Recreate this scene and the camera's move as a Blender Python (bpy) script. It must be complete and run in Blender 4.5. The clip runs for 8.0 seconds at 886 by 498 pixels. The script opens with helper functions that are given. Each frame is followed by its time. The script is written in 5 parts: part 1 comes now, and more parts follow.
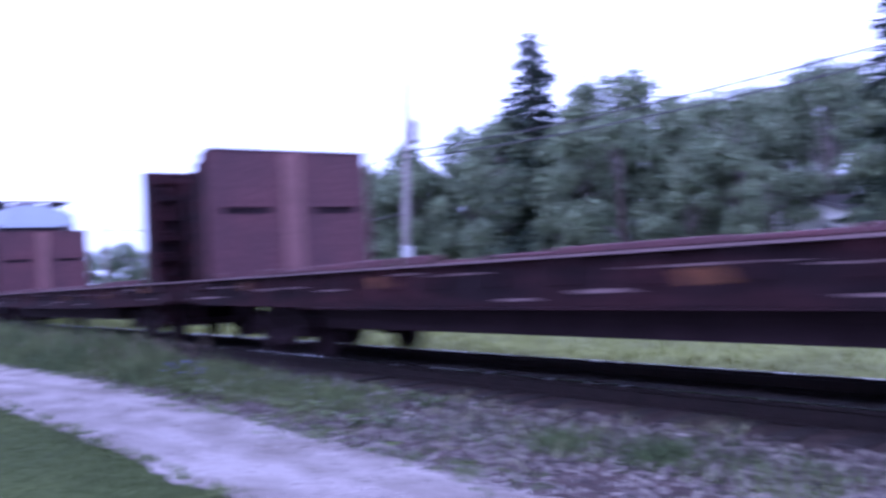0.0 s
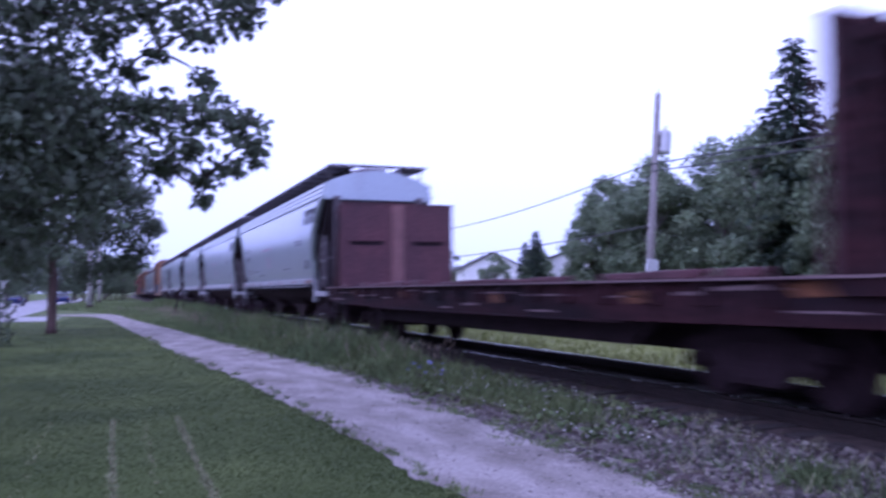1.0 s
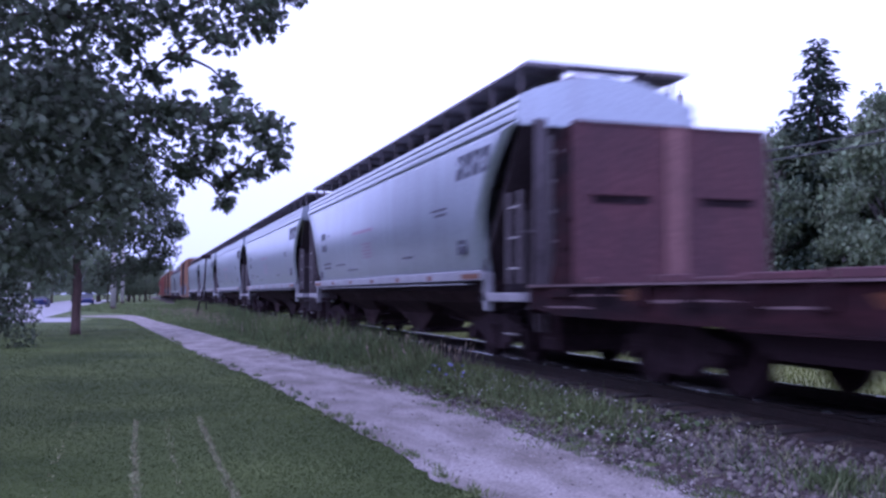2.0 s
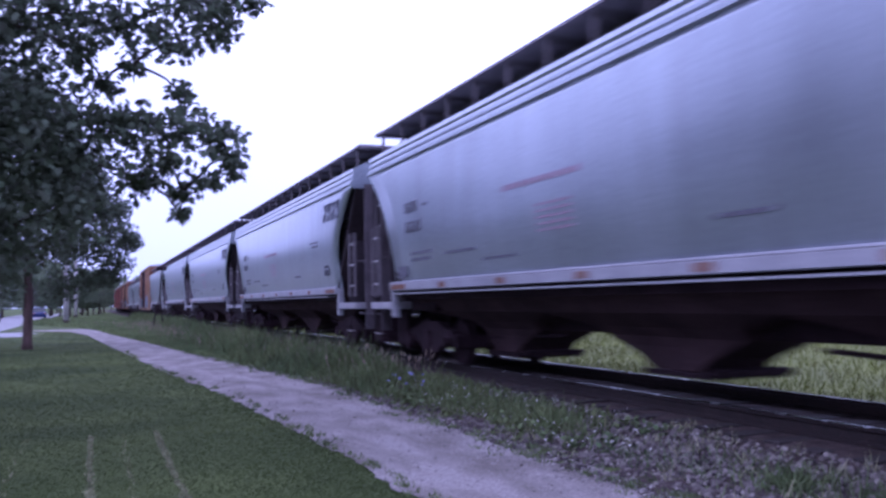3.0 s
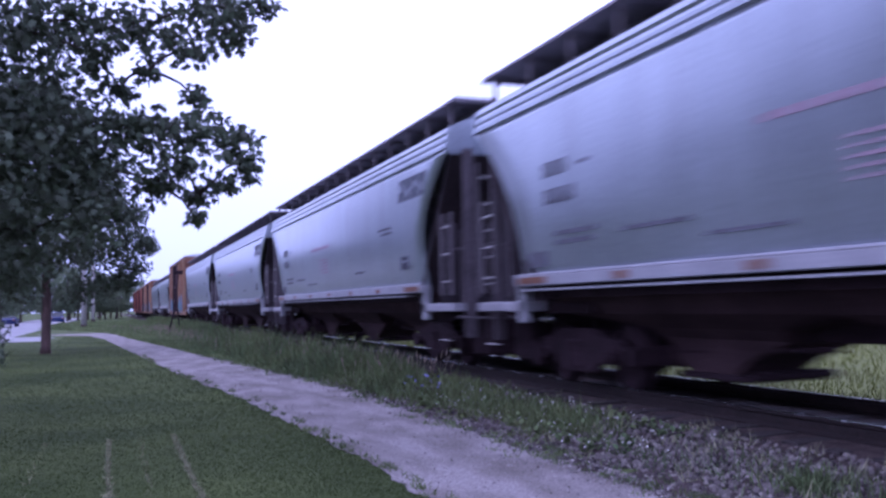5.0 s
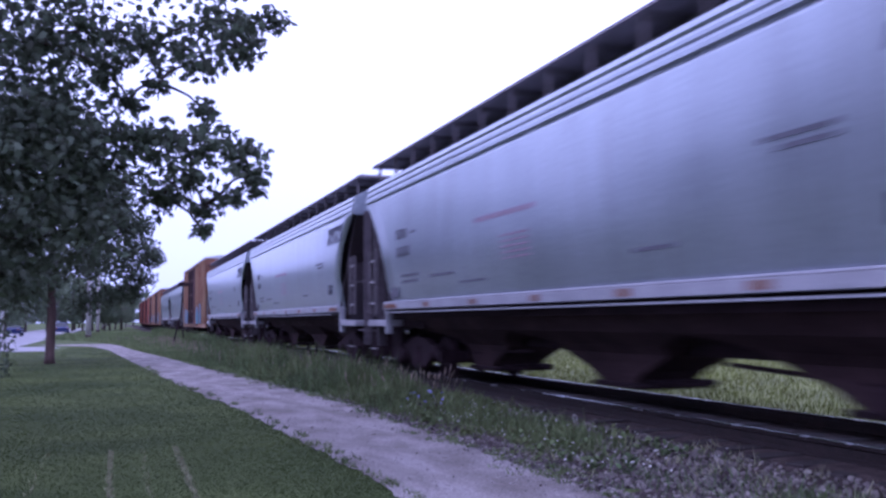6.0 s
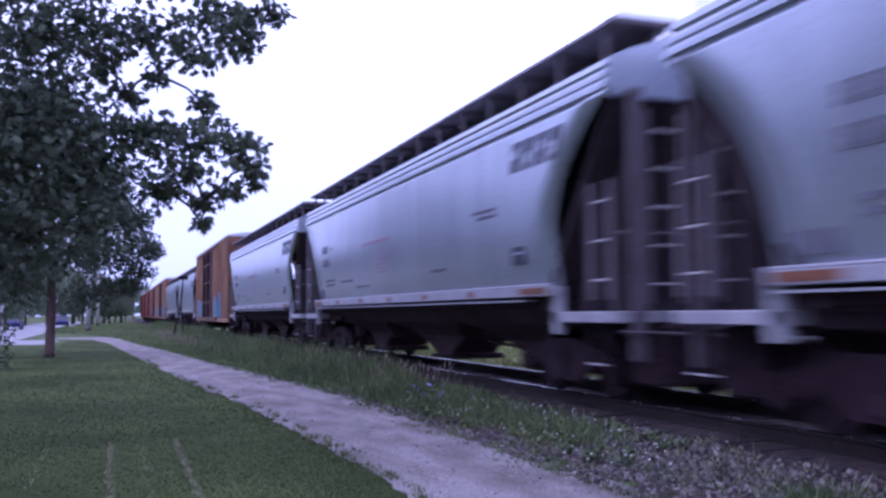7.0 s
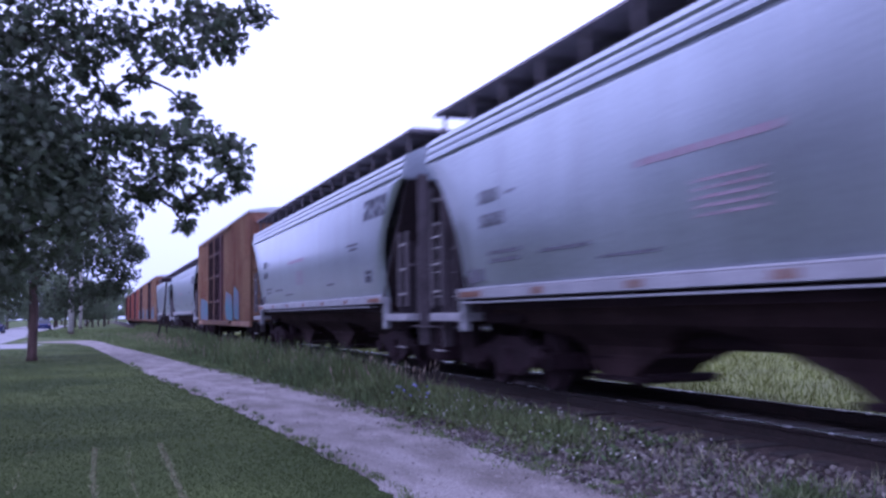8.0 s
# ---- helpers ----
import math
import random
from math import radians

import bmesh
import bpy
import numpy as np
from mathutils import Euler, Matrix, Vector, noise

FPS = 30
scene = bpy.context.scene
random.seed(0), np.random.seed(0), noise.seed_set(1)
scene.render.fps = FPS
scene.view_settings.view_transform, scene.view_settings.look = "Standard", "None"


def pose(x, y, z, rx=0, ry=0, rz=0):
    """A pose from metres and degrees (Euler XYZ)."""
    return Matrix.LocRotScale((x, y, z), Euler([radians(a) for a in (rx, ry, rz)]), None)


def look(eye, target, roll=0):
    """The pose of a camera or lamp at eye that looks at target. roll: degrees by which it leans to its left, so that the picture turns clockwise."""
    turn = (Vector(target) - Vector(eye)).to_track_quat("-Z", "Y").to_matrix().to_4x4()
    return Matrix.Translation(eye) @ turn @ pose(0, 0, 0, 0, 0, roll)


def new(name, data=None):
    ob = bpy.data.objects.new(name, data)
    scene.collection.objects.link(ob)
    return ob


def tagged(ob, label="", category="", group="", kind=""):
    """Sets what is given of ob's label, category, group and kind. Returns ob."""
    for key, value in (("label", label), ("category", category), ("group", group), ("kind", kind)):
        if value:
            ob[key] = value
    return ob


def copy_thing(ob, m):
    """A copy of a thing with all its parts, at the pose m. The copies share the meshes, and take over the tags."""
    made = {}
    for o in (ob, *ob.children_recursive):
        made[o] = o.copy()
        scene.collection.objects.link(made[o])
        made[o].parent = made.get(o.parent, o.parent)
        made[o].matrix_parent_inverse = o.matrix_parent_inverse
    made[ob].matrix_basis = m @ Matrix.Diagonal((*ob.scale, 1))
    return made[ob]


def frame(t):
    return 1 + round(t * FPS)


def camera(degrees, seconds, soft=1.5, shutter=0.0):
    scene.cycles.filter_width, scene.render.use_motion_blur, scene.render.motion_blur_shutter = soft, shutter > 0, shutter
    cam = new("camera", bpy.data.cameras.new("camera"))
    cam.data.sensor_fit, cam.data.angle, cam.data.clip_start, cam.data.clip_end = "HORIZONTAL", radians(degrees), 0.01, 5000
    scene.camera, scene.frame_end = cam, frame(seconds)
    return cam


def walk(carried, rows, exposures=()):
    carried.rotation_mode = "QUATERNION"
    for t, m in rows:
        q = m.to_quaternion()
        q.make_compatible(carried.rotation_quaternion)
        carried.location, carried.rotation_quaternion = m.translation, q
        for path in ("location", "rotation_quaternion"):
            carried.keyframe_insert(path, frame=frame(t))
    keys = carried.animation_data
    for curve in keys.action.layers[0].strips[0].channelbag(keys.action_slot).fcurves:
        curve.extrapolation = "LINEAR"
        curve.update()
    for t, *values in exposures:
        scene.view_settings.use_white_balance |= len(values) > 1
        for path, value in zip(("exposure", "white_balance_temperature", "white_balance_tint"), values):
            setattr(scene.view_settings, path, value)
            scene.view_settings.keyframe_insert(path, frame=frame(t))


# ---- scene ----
# ---------- camera: hand-held beside the path, turning only ----------
EYE = 1.5
cam = camera(52.2, 8.0, soft=2.6, shutter=0.9)
PATH = [(0, -35.16, 1.55, 3.09), (0.2, -30.55, 1.75, 2.60), (0.5, -24.00, 2.2, 1.6), (0.7, -22.65, 2.05, 0.26),
        (0.9, -20.50, 2.73, 0.70), (1, -19.98, 2.64, 0.30), (1.2, -18.31, 2.76, 0.07), (2.5, -19.63, 2.89, 0.43),
        (3, -21.24, 3.30, 0.96), (3.5, -22.17, 3.94, 1.30), (3.6, -22.01, 4.28, 1.20), (4, -21.00, 4.24, 0.72),
        (5.3, -20.22, 3.08, 1.32), (5.5, -19.73, 2.98, 0.78), (6, -20.00, 4.45, 0.48), (6.5, -20.64, 4.19, 0.52),
        (7, -20.02, 4.03, 0.47), (7.5, -20.64, 4.62, 0.71), (8, -20.96, 4.05, 0.91)]
walk(cam, [(t, pose(0, 0, EYE, 90 + p, r, y)) for t, y, p, r in PATH],
     exposures=[(0, 0.72, 4600, 50), (0.5, 0.25, 4680, 50), (1.0, 0.13, 4770, 50), (1.8, 0.1, 4830, 50), (8, 0.08, 4830, 50)])

# ---------- light: dull overcast evening ----------
world = bpy.data.worlds.new("overcast_sky")
scene.world = world
world.use_nodes = True
wn, wl = world.node_tree.nodes, world.node_tree.links
sky = wn.new("ShaderNodeTexSky")
sky.sky_type, sky.sun_disc = "NISHITA", False
sky.sun_elevation, sky.sun_rotation = radians(24), radians(250)
sky.air_density, sky.dust_density, sky.ozone_density = 1.0, 4.0, 1.0
grey = wn.new("ShaderNodeHueSaturation")
grey.inputs["Saturation"].default_value = 0.25
wl.new(sky.outputs["Color"], grey.inputs["Color"])
deck = wn.new("ShaderNodeMix")
deck.data_type = "RGBA"
deck.inputs["Factor"].default_value = 0.72
# the cloud deck: duller and bluer towards the horizon, as an overcast sky is
coord, split, lift, cloud = wn.new("ShaderNodeTexCoord"), wn.new("ShaderNodeSeparateXYZ"), wn.new("ShaderNodeMapRange"), wn.new("ShaderNodeMix")
cloud.data_type = "RGBA"
cloud.inputs["A"].default_value, cloud.inputs["B"].default_value = (9.0, 9.8, 11.4, 1), (15.0, 15.2, 16.0, 1)
lift.inputs["From Min"].default_value, lift.inputs["From Max"].default_value = 0.0, 0.5
wl.new(coord.outputs["Generated"], split.inputs["Vector"])
wl.new(split.outputs["Z"], lift.inputs["Value"])
wl.new(lift.outputs["Result"], cloud.inputs["Factor"])
wl.new(cloud.outputs["Result"], deck.inputs["B"])
wl.new(grey.outputs["Color"], deck.inputs["A"])
wl.new(deck.outputs["Result"], wn["Background"].inputs["Color"])
wn["Background"].inputs["Strength"].default_value = 0.12
sun_data = bpy.data.lights.new("sun", "SUN")
sun_data.energy, sun_data.angle, sun_data.color = 0.5, radians(25), (1.0, 0.95, 0.88)
sun = new("sun", sun_data)
sun.matrix_world = look((-30, 10, 40), (0, 0, 0))

# ---------- materials ----------


def material(name, base, rough=0.7, metal=0.0, vary=0.25, scale=3.0, fine=40.0, bump=0.2, tint=None, stretch=(1, 1, 1), rand=0.0, spec=0.4, streak=None, thin=0.0, coat=0.0):
    """A painted or natural surface: broad stains, fine grain and relief; thin lets light through leaves, coat is gloss paint."""
    m = bpy.data.materials.new(name)
    m.use_nodes = True
    n, l = m.node_tree.nodes, m.node_tree.links
    b = n["Principled BSDF"]
    b.inputs["Metallic"].default_value = metal
    b.inputs["Specular IOR Level"].default_value = spec
    tc = n.new("ShaderNodeTexCoord")
    mp = n.new("ShaderNodeMapping")
    mp.inputs["Scale"].default_value = stretch
    l.new(tc.outputs["Object"], mp.inputs["Vector"])
    big, small = n.new("ShaderNodeTexNoise"), n.new("ShaderNodeTexNoise")
    big.inputs["Scale"].default_value, big.inputs["Detail"].default_value = scale, 6
    small.inputs["Scale"].default_value, small.inputs["Detail"].default_value = fine, 4
    l.new(mp.outputs["Vector"], big.inputs["Vector"])
    l.new(tc.outputs["Object"], small.inputs["Vector"])
    ramp = n.new("ShaderNodeValToRGB")
    t = tint or tuple(c * (1 - vary) for c in base)
    ramp.color_ramp.elements[0].position, ramp.color_ramp.elements[1].position = 0.36, 0.62
    ramp.color_ramp.elements[0].color, ramp.color_ramp.elements[1].color = (*t, 1), (*base, 1)
    l.new(big.outputs["Fac"], ramp.inputs["Fac"])
    mul = n.new("ShaderNodeMix")
    mul.data_type, mul.blend_type = "RGBA", "MULTIPLY"
    mul.inputs["Factor"].default_value = 1.0
    rr = n.new("ShaderNodeMapRange")
    rr.inputs["From Min"].default_value, rr.inputs["From Max"].default_value = 0.3, 0.7
    rr.inputs["To Min"].default_value, rr.inputs["To Max"].default_value = 1 - vary, 1 + vary * 0.6
    l.new(small.outputs["Fac"], rr.inputs["Value"])
    l.new(ramp.outputs["Color"], mul.inputs["A"])
    l.new(rr.outputs["Result"], mul.inputs["B"])
    out = mul.outputs["Result"]
    if streak:
        m2, run, cut, mix = n.new("ShaderNodeMapping"), n.new("ShaderNodeTexNoise"), n.new("ShaderNodeMapRange"), n.new("ShaderNodeMix")
        m2.inputs["Scale"].default_value = (1, 5.0, 0.35)
        run.inputs["Scale"].default_value, run.inputs["Detail"].default_value = 1.3, 8
        cut.inputs["From Min"].default_value, cut.inputs["From Max"].default_value = 0.52, 0.78
        cut.inputs["To Max"].default_value = 0.34
        mix.data_type = "RGBA"
        mix.inputs["B"].default_value = (*streak, 1)
        l.new(tc.outputs["Object"], m2.inputs["Vector"])
        l.new(m2.outputs["Vector"], run.inputs["Vector"])
        l.new(run.outputs["Fac"], cut.inputs["Value"])
        l.new(cut.outputs["Result"], mix.inputs["Factor"])
        l.new(out, mix.inputs["A"])
        out = mix.outputs["Result"]
    if rand:
        geo = n.new("ShaderNodeNewGeometry")
        hs = n.new("ShaderNodeHueSaturation")
        r2 = n.new("ShaderNodeMapRange")
        r2.inputs["To Min"].default_value, r2.inputs["To Max"].default_value = 1 - rand, 1 + rand
        r3 = n.new("ShaderNodeMapRange")
        r3.inputs["To Min"].default_value, r3.inputs["To Max"].default_value = 0.5 - 0.05 * rand, 0.5 + 0.05 * rand
        l.new(geo.outputs["Random Per Island"], r2.inputs["Value"])
        l.new(geo.outputs["Random Per Island"], r3.inputs["Value"])
        l.new(r2.outputs["Result"], hs.inputs["Value"])
        l.new(r3.outputs["Result"], hs.inputs["Hue"])
        l.new(out, hs.inputs["Color"])
        out = hs.outputs["Color"]
    l.new(out, b.inputs["Base Color"])
    rg = n.new("ShaderNodeMapRange")
    rg.inputs["To Min"].default_value, rg.inputs["To Max"].default_value = max(0.05, rough - 0.12), min(1, rough + 0.12)
    l.new(big.outputs["Fac"], rg.inputs["Value"])
    l.new(rg.outputs["Result"], b.inputs["Roughness"])
    if bump:
        bp = n.new("ShaderNodeBump")
        bp.inputs["Strength"].default_value, bp.inputs["Distance"].default_value = bump, 0.02
        l.new(small.outputs["Fac"], bp.inputs["Height"])
        l.new(bp.outputs["Normal"], b.inputs["Normal"])
    if coat:
        b.inputs["Coat Weight"].default_value, b.inputs["Coat Roughness"].default_value = coat, 0.22
    if thin:
        tr, mix = n.new("ShaderNodeBsdfTranslucent"), n.new("ShaderNodeMixShader")
        mix.inputs["Fac"].default_value = thin
        l.new(out, tr.inputs["Color"])
        l.new(b.outputs["BSDF"], mix.inputs[1])
        l.new(tr.outputs["BSDF"], mix.inputs[2])
        l.new(mix.outputs["Shader"], n["Material Output"].inputs["Surface"])
    return m


M = {}
M["silver"] = material("weathered_silver_paint", (0.405, 0.45, 0.505), 0.34, 0.7, 0.15, 0.6, 18, 0.05, stretch=(1, 1.6, 0.5), streak=(0.23, 0.21, 0.21), coat=1.0)
M["sill"] = material("pale_sill_paint", (0.335, 0.335, 0.365), 0.55, 0.0, 0.2, 2, 25, 0.1)
M["platform"] = material("dusty_platform_paint", (0.36, 0.35, 0.38), 0.6, 0.0, 0.25, 3, 25, 0.15)
# slope colour carries grime and also the shade of the car-end recess
M["slope"] = material("grimy_shaded_slope_sheet", (0.052, 0.036, 0.042), 0.9, 0.0, 0.4, 1.2, 20, 0.2, stretch=(1, 1, 0.3))
# brown of the bays kept extra dark for the shade under the car
M["bay"] = material("dark_brown_shaded_bay", (0.068, 0.042, 0.046), 0.9, 0.0, 0.4, 1.5, 22, 0.2, spec=0.15)
M["under"] = material("grimy_black_steel", (0.037, 0.023, 0.029), 0.9, 0.0, 0.4, 3, 30, 0.3, spec=0.12)
M["grating"] = material("walkway_grating", (0.26, 0.23, 0.265), 0.7, 0.3, 0.3, 4, 60, 0.3)
M["panel"] = material("dark_grey_panel", (0.05, 0.038, 0.046), 0.8, 0.0, 0.4, 1.8, 22, 0.2, stretch=(1, 1, 0.4))
M["plate"] = material("worn_grey_corner_plate", (0.125, 0.103, 0.118), 0.7, 0.0, 0.3, 2.5, 25, 0.15)
M["rung"] = material("worn_pale_rung", (0.5, 0.48, 0.48), 0.5, 0.2, 0.2, 6, 40, 0.1)
M["post"] = material("grey_ladder_post", (0.14, 0.12, 0.132), 0.65, 0.0, 0.25, 3, 30, 0.1)
M["red"] = material("oxide_red_paint", (0.105, 0.041, 0.05), 0.75, 0.0, 0.32, 1.3, 16, 0.15, tint=(0.07, 0.03, 0.039), stretch=(1, 1, 0.5), streak=(0.06, 0.028, 0.036))
M["redpost"] = material("faded_red_paint", (0.22, 0.11, 0.11), 0.75, 0.0, 0.25, 2, 22, 0.1)
M["rust"] = material("rusty_brown_steel", (0.036, 0.0125, 0.016), 0.9, 0.0, 0.6, 1.6, 14, 0.35, tint=(0.013, 0.007, 0.010), stretch=(1, 0.35, 1.8), spec=0.15)
M["orange"] = material("orange_rust_patch", (0.14, 0.052, 0.02), 0.85, 0.0, 0.4, 4, 25, 0.2)
M["chip_shine"] = material("pale_scuff_and_edge_highlight", (0.2, 0.135, 0.145), 0.75, 0.0, 0.3, 6, 30, 0.1)
M["boxrib"] = material("dark_rust_and_rib_shade", (0.15, 0.075, 0.045), 0.8, 0.0, 0.3, 1.0, 16, 0.1)
M["boxcar"] = material("orange_brown_boxcar_paint", (0.29, 0.175, 0.10), 0.7, 0.0, 0.25, 0.7, 16, 0.1, tint=(0.2, 0.085, 0.05), stretch=(1, 1, 0.4), streak=(0.14, 0.07, 0.05))
M["boxred"] = material("dull_red_boxcar_paint", (0.27, 0.075, 0.05), 0.7, 0.0, 0.3, 0.7, 16, 0.1)
M["roof"] = material("galvanised_roof", (0.55, 0.57, 0.6), 0.45, 0.3, 0.15, 1.5, 20, 0.1)
M["door"] = material("dark_door_paint", (0.10, 0.045, 0.05), 0.7, 0.0, 0.3, 1, 20, 0.1)
M["blue"] = material("spray_blue", (0.03, 0.15, 0.2), 0.6, 0.0, 0.4, 1.4, 12, 0.0, tint=(0.09, 0.07, 0.12))
M["ink"] = material("faded_black_stencil", (0.12, 0.12, 0.15), 0.7, 0.0, 0.3, 8, 30, 0.0)
M["emblem"] = material("dark_emblem_paint", (0.04, 0.04, 0.065), 0.6, 0.0, 0.25, 6, 30, 0.0)
M["inkred"] = material("faded_red_stencil", (0.33, 0.24, 0.30), 0.7, 0.0, 0.2, 8, 30, 0.0)
M["reflect"] = material("amber_reflector_strip", (0.2, 0.08, 0.04), 0.5, 0.0, 0.3, 5, 30, 0.0)
M["steel"] = material("polished_rail_head", (0.5, 0.5, 0.52), 0.25, 1.0, 0.1, 3, 40, 0.05)
M["rail"] = material("rusty_rail_web", (0.026, 0.017, 0.016), 0.8, 0.3, 0.4, 4, 40, 0.3)
M["tie"] = material("creosoted_tie", (0.033, 0.025, 0.024), 0.9, 0.0, 0.4, 2, 30, 0.5, stretch=(0.3, 3, 3))
M["ballast"] = material("ballast_grit", (0.075, 0.056, 0.052), 0.95, 0.0, 0.45, 6, 55, 1.0, spec=0.15)
M["stone"] = material("crushed_grey_stone", (0.155, 0.133, 0.124), 0.9, 0.0, 0.3, 9, 60, 0.4, rand=0.85)
M["grit"] = material("pale_path_grit", (0.27, 0.245, 0.235), 0.9, 0.0, 0.3, 9, 60, 0.3, rand=0.6)
M["dirt"] = material("trodden_dirt_path", (0.29, 0.262, 0.25), 0.95, 0.0, 0.4, 1.9, 38, 0.6, spec=0.12, tint=(0.165, 0.145, 0.13), stretch=(1, 0.4, 1))
M["lawn"] = material("lawn_ground", (0.091, 0.118, 0.038), 0.95, 0.0, 0.3, 0.36, 22, 0.5, spec=0.1, tint=(0.046, 0.066, 0.02))
M["blade"] = material("mown_grass_blade", (0.094, 0.122, 0.039), 0.9, 0.0, 0.25, 0.25, 2.5, 0, tint=(0.046, 0.067, 0.02), rand=0.05, spec=0.2)
M["straw"] = material("dry_grass_blade", (0.31, 0.31, 0.18), 0.8, 0.0, 0.3, 2, 8, 0, rand=0.3, spec=0.2)
M["weed"] = material("weed_blade", (0.158, 0.19, 0.078), 0.75, 0.0, 0.35, 0.5, 8, 0, tint=(0.083, 0.118, 0.05), rand=0.45, spec=0.2, thin=0.25)
M["verge"] = material("verge_blade", (0.165, 0.2, 0.085), 0.8, 0.0, 0.3, 0.4, 8, 0, tint=(0.10, 0.14, 0.06), rand=0.3, spec=0.15, thin=0.25)
M["seed"] = material("seed_head", (0.30, 0.24, 0.18), 0.9, 0.0, 0.3, 2, 20, 0, rand=0.3)
M["chicory"] = material("blue_petals", (0.21, 0.21, 0.45), 0.7, 0.0, 0.2, 5, 20, 0, rand=0.2)
M["clover"] = material("white_petals", (0.6, 0.6, 0.56), 0.7, 0.0, 0.2, 5, 20, 0, rand=0.2)
M["field"] = material("field_grass", (0.135, 0.153, 0.027), 0.9, 0.0, 0.3, 0.5, 8, 0.3, rand=0.35)
M["bark"] = material("grey_brown_bark", (0.085, 0.065, 0.055), 0.95, 0.0, 0.4, 4, 30, 0.8, stretch=(2, 2, 0.4))
M["palebark"] = material("pale_bare_limb", (0.25, 0.23, 0.22), 0.95, 0.0, 0.3, 4, 30, 0.5)
M["redbark"] = material("reddish_trunk", (0.12, 0.075, 0.068), 0.95, 0.0, 0.4, 4, 30, 0.6, stretch=(2, 2, 0.4))
M["leaf"] = material("maple_leaf", (0.122, 0.15, 0.096), 0.6, 0.0, 0.25, 1.2, 10, 0, rand=0.45, spec=0.3, thin=0.35)
M["farleaf"] = material("broadleaf_foliage", (0.20, 0.245, 0.15), 0.7, 0.0, 0.3, 0.4, 6, 0, tint=(0.13, 0.17, 0.105), rand=0.45, spec=0.25, thin=0.25)
M["spruce"] = material("spruce_needles", (0.035, 0.055, 0.035), 0.8, 0.0, 0.3, 0.6, 8, 0, rand=0.4, spec=0.2)
M["pole"] = material("weathered_pole_wood", (0.26, 0.235, 0.23), 0.9, 0.0, 0.3, 3, 30, 0.4, stretch=(3, 3, 0.3))
# pole wood lightened to offset the shade of the trees around it
M["palepole"] = material("brightened_pole_wood", (0.45, 0.43, 0.42), 0.9, 0.0, 0.25, 3, 30, 0.4, stretch=(3, 3, 0.3))
M["can"] = material("transformer_grey", (0.5, 0.5, 0.53), 0.4, 0.2, 0.1, 3, 30, 0.05)
M["wire"] = material("dark_cable", (0.05, 0.05, 0.055), 0.6, 0.0, 0.2, 3, 30, 0)
M["asphalt"] = material("pale_worn_road", (0.29, 0.28, 0.29), 0.9, 0.0, 0.2, 0.5, 40, 0.4)
M["siding"] = material("white_siding", (0.72, 0.72, 0.72), 0.6, 0.0, 0.1, 1, 20, 0.1)
M["shingle"] = material("dark_shingles", (0.09, 0.085, 0.09), 0.9, 0.0, 0.3, 2, 20, 0.3)
M["glass"] = material("window_glass", (0.03, 0.035, 0.04), 0.08, 0.0, 0.1, 1, 5, 0)
M["carblue"] = material("dark_blue_car_paint", (0.03, 0.04, 0.12), 0.25, 0.3, 0.1, 1, 20, 0)
M["tyre"] = material("black_rubber", (0.02, 0.02, 0.02), 0.8, 0.0, 0.2, 5, 30, 0)

# ---------- mesh building ----------


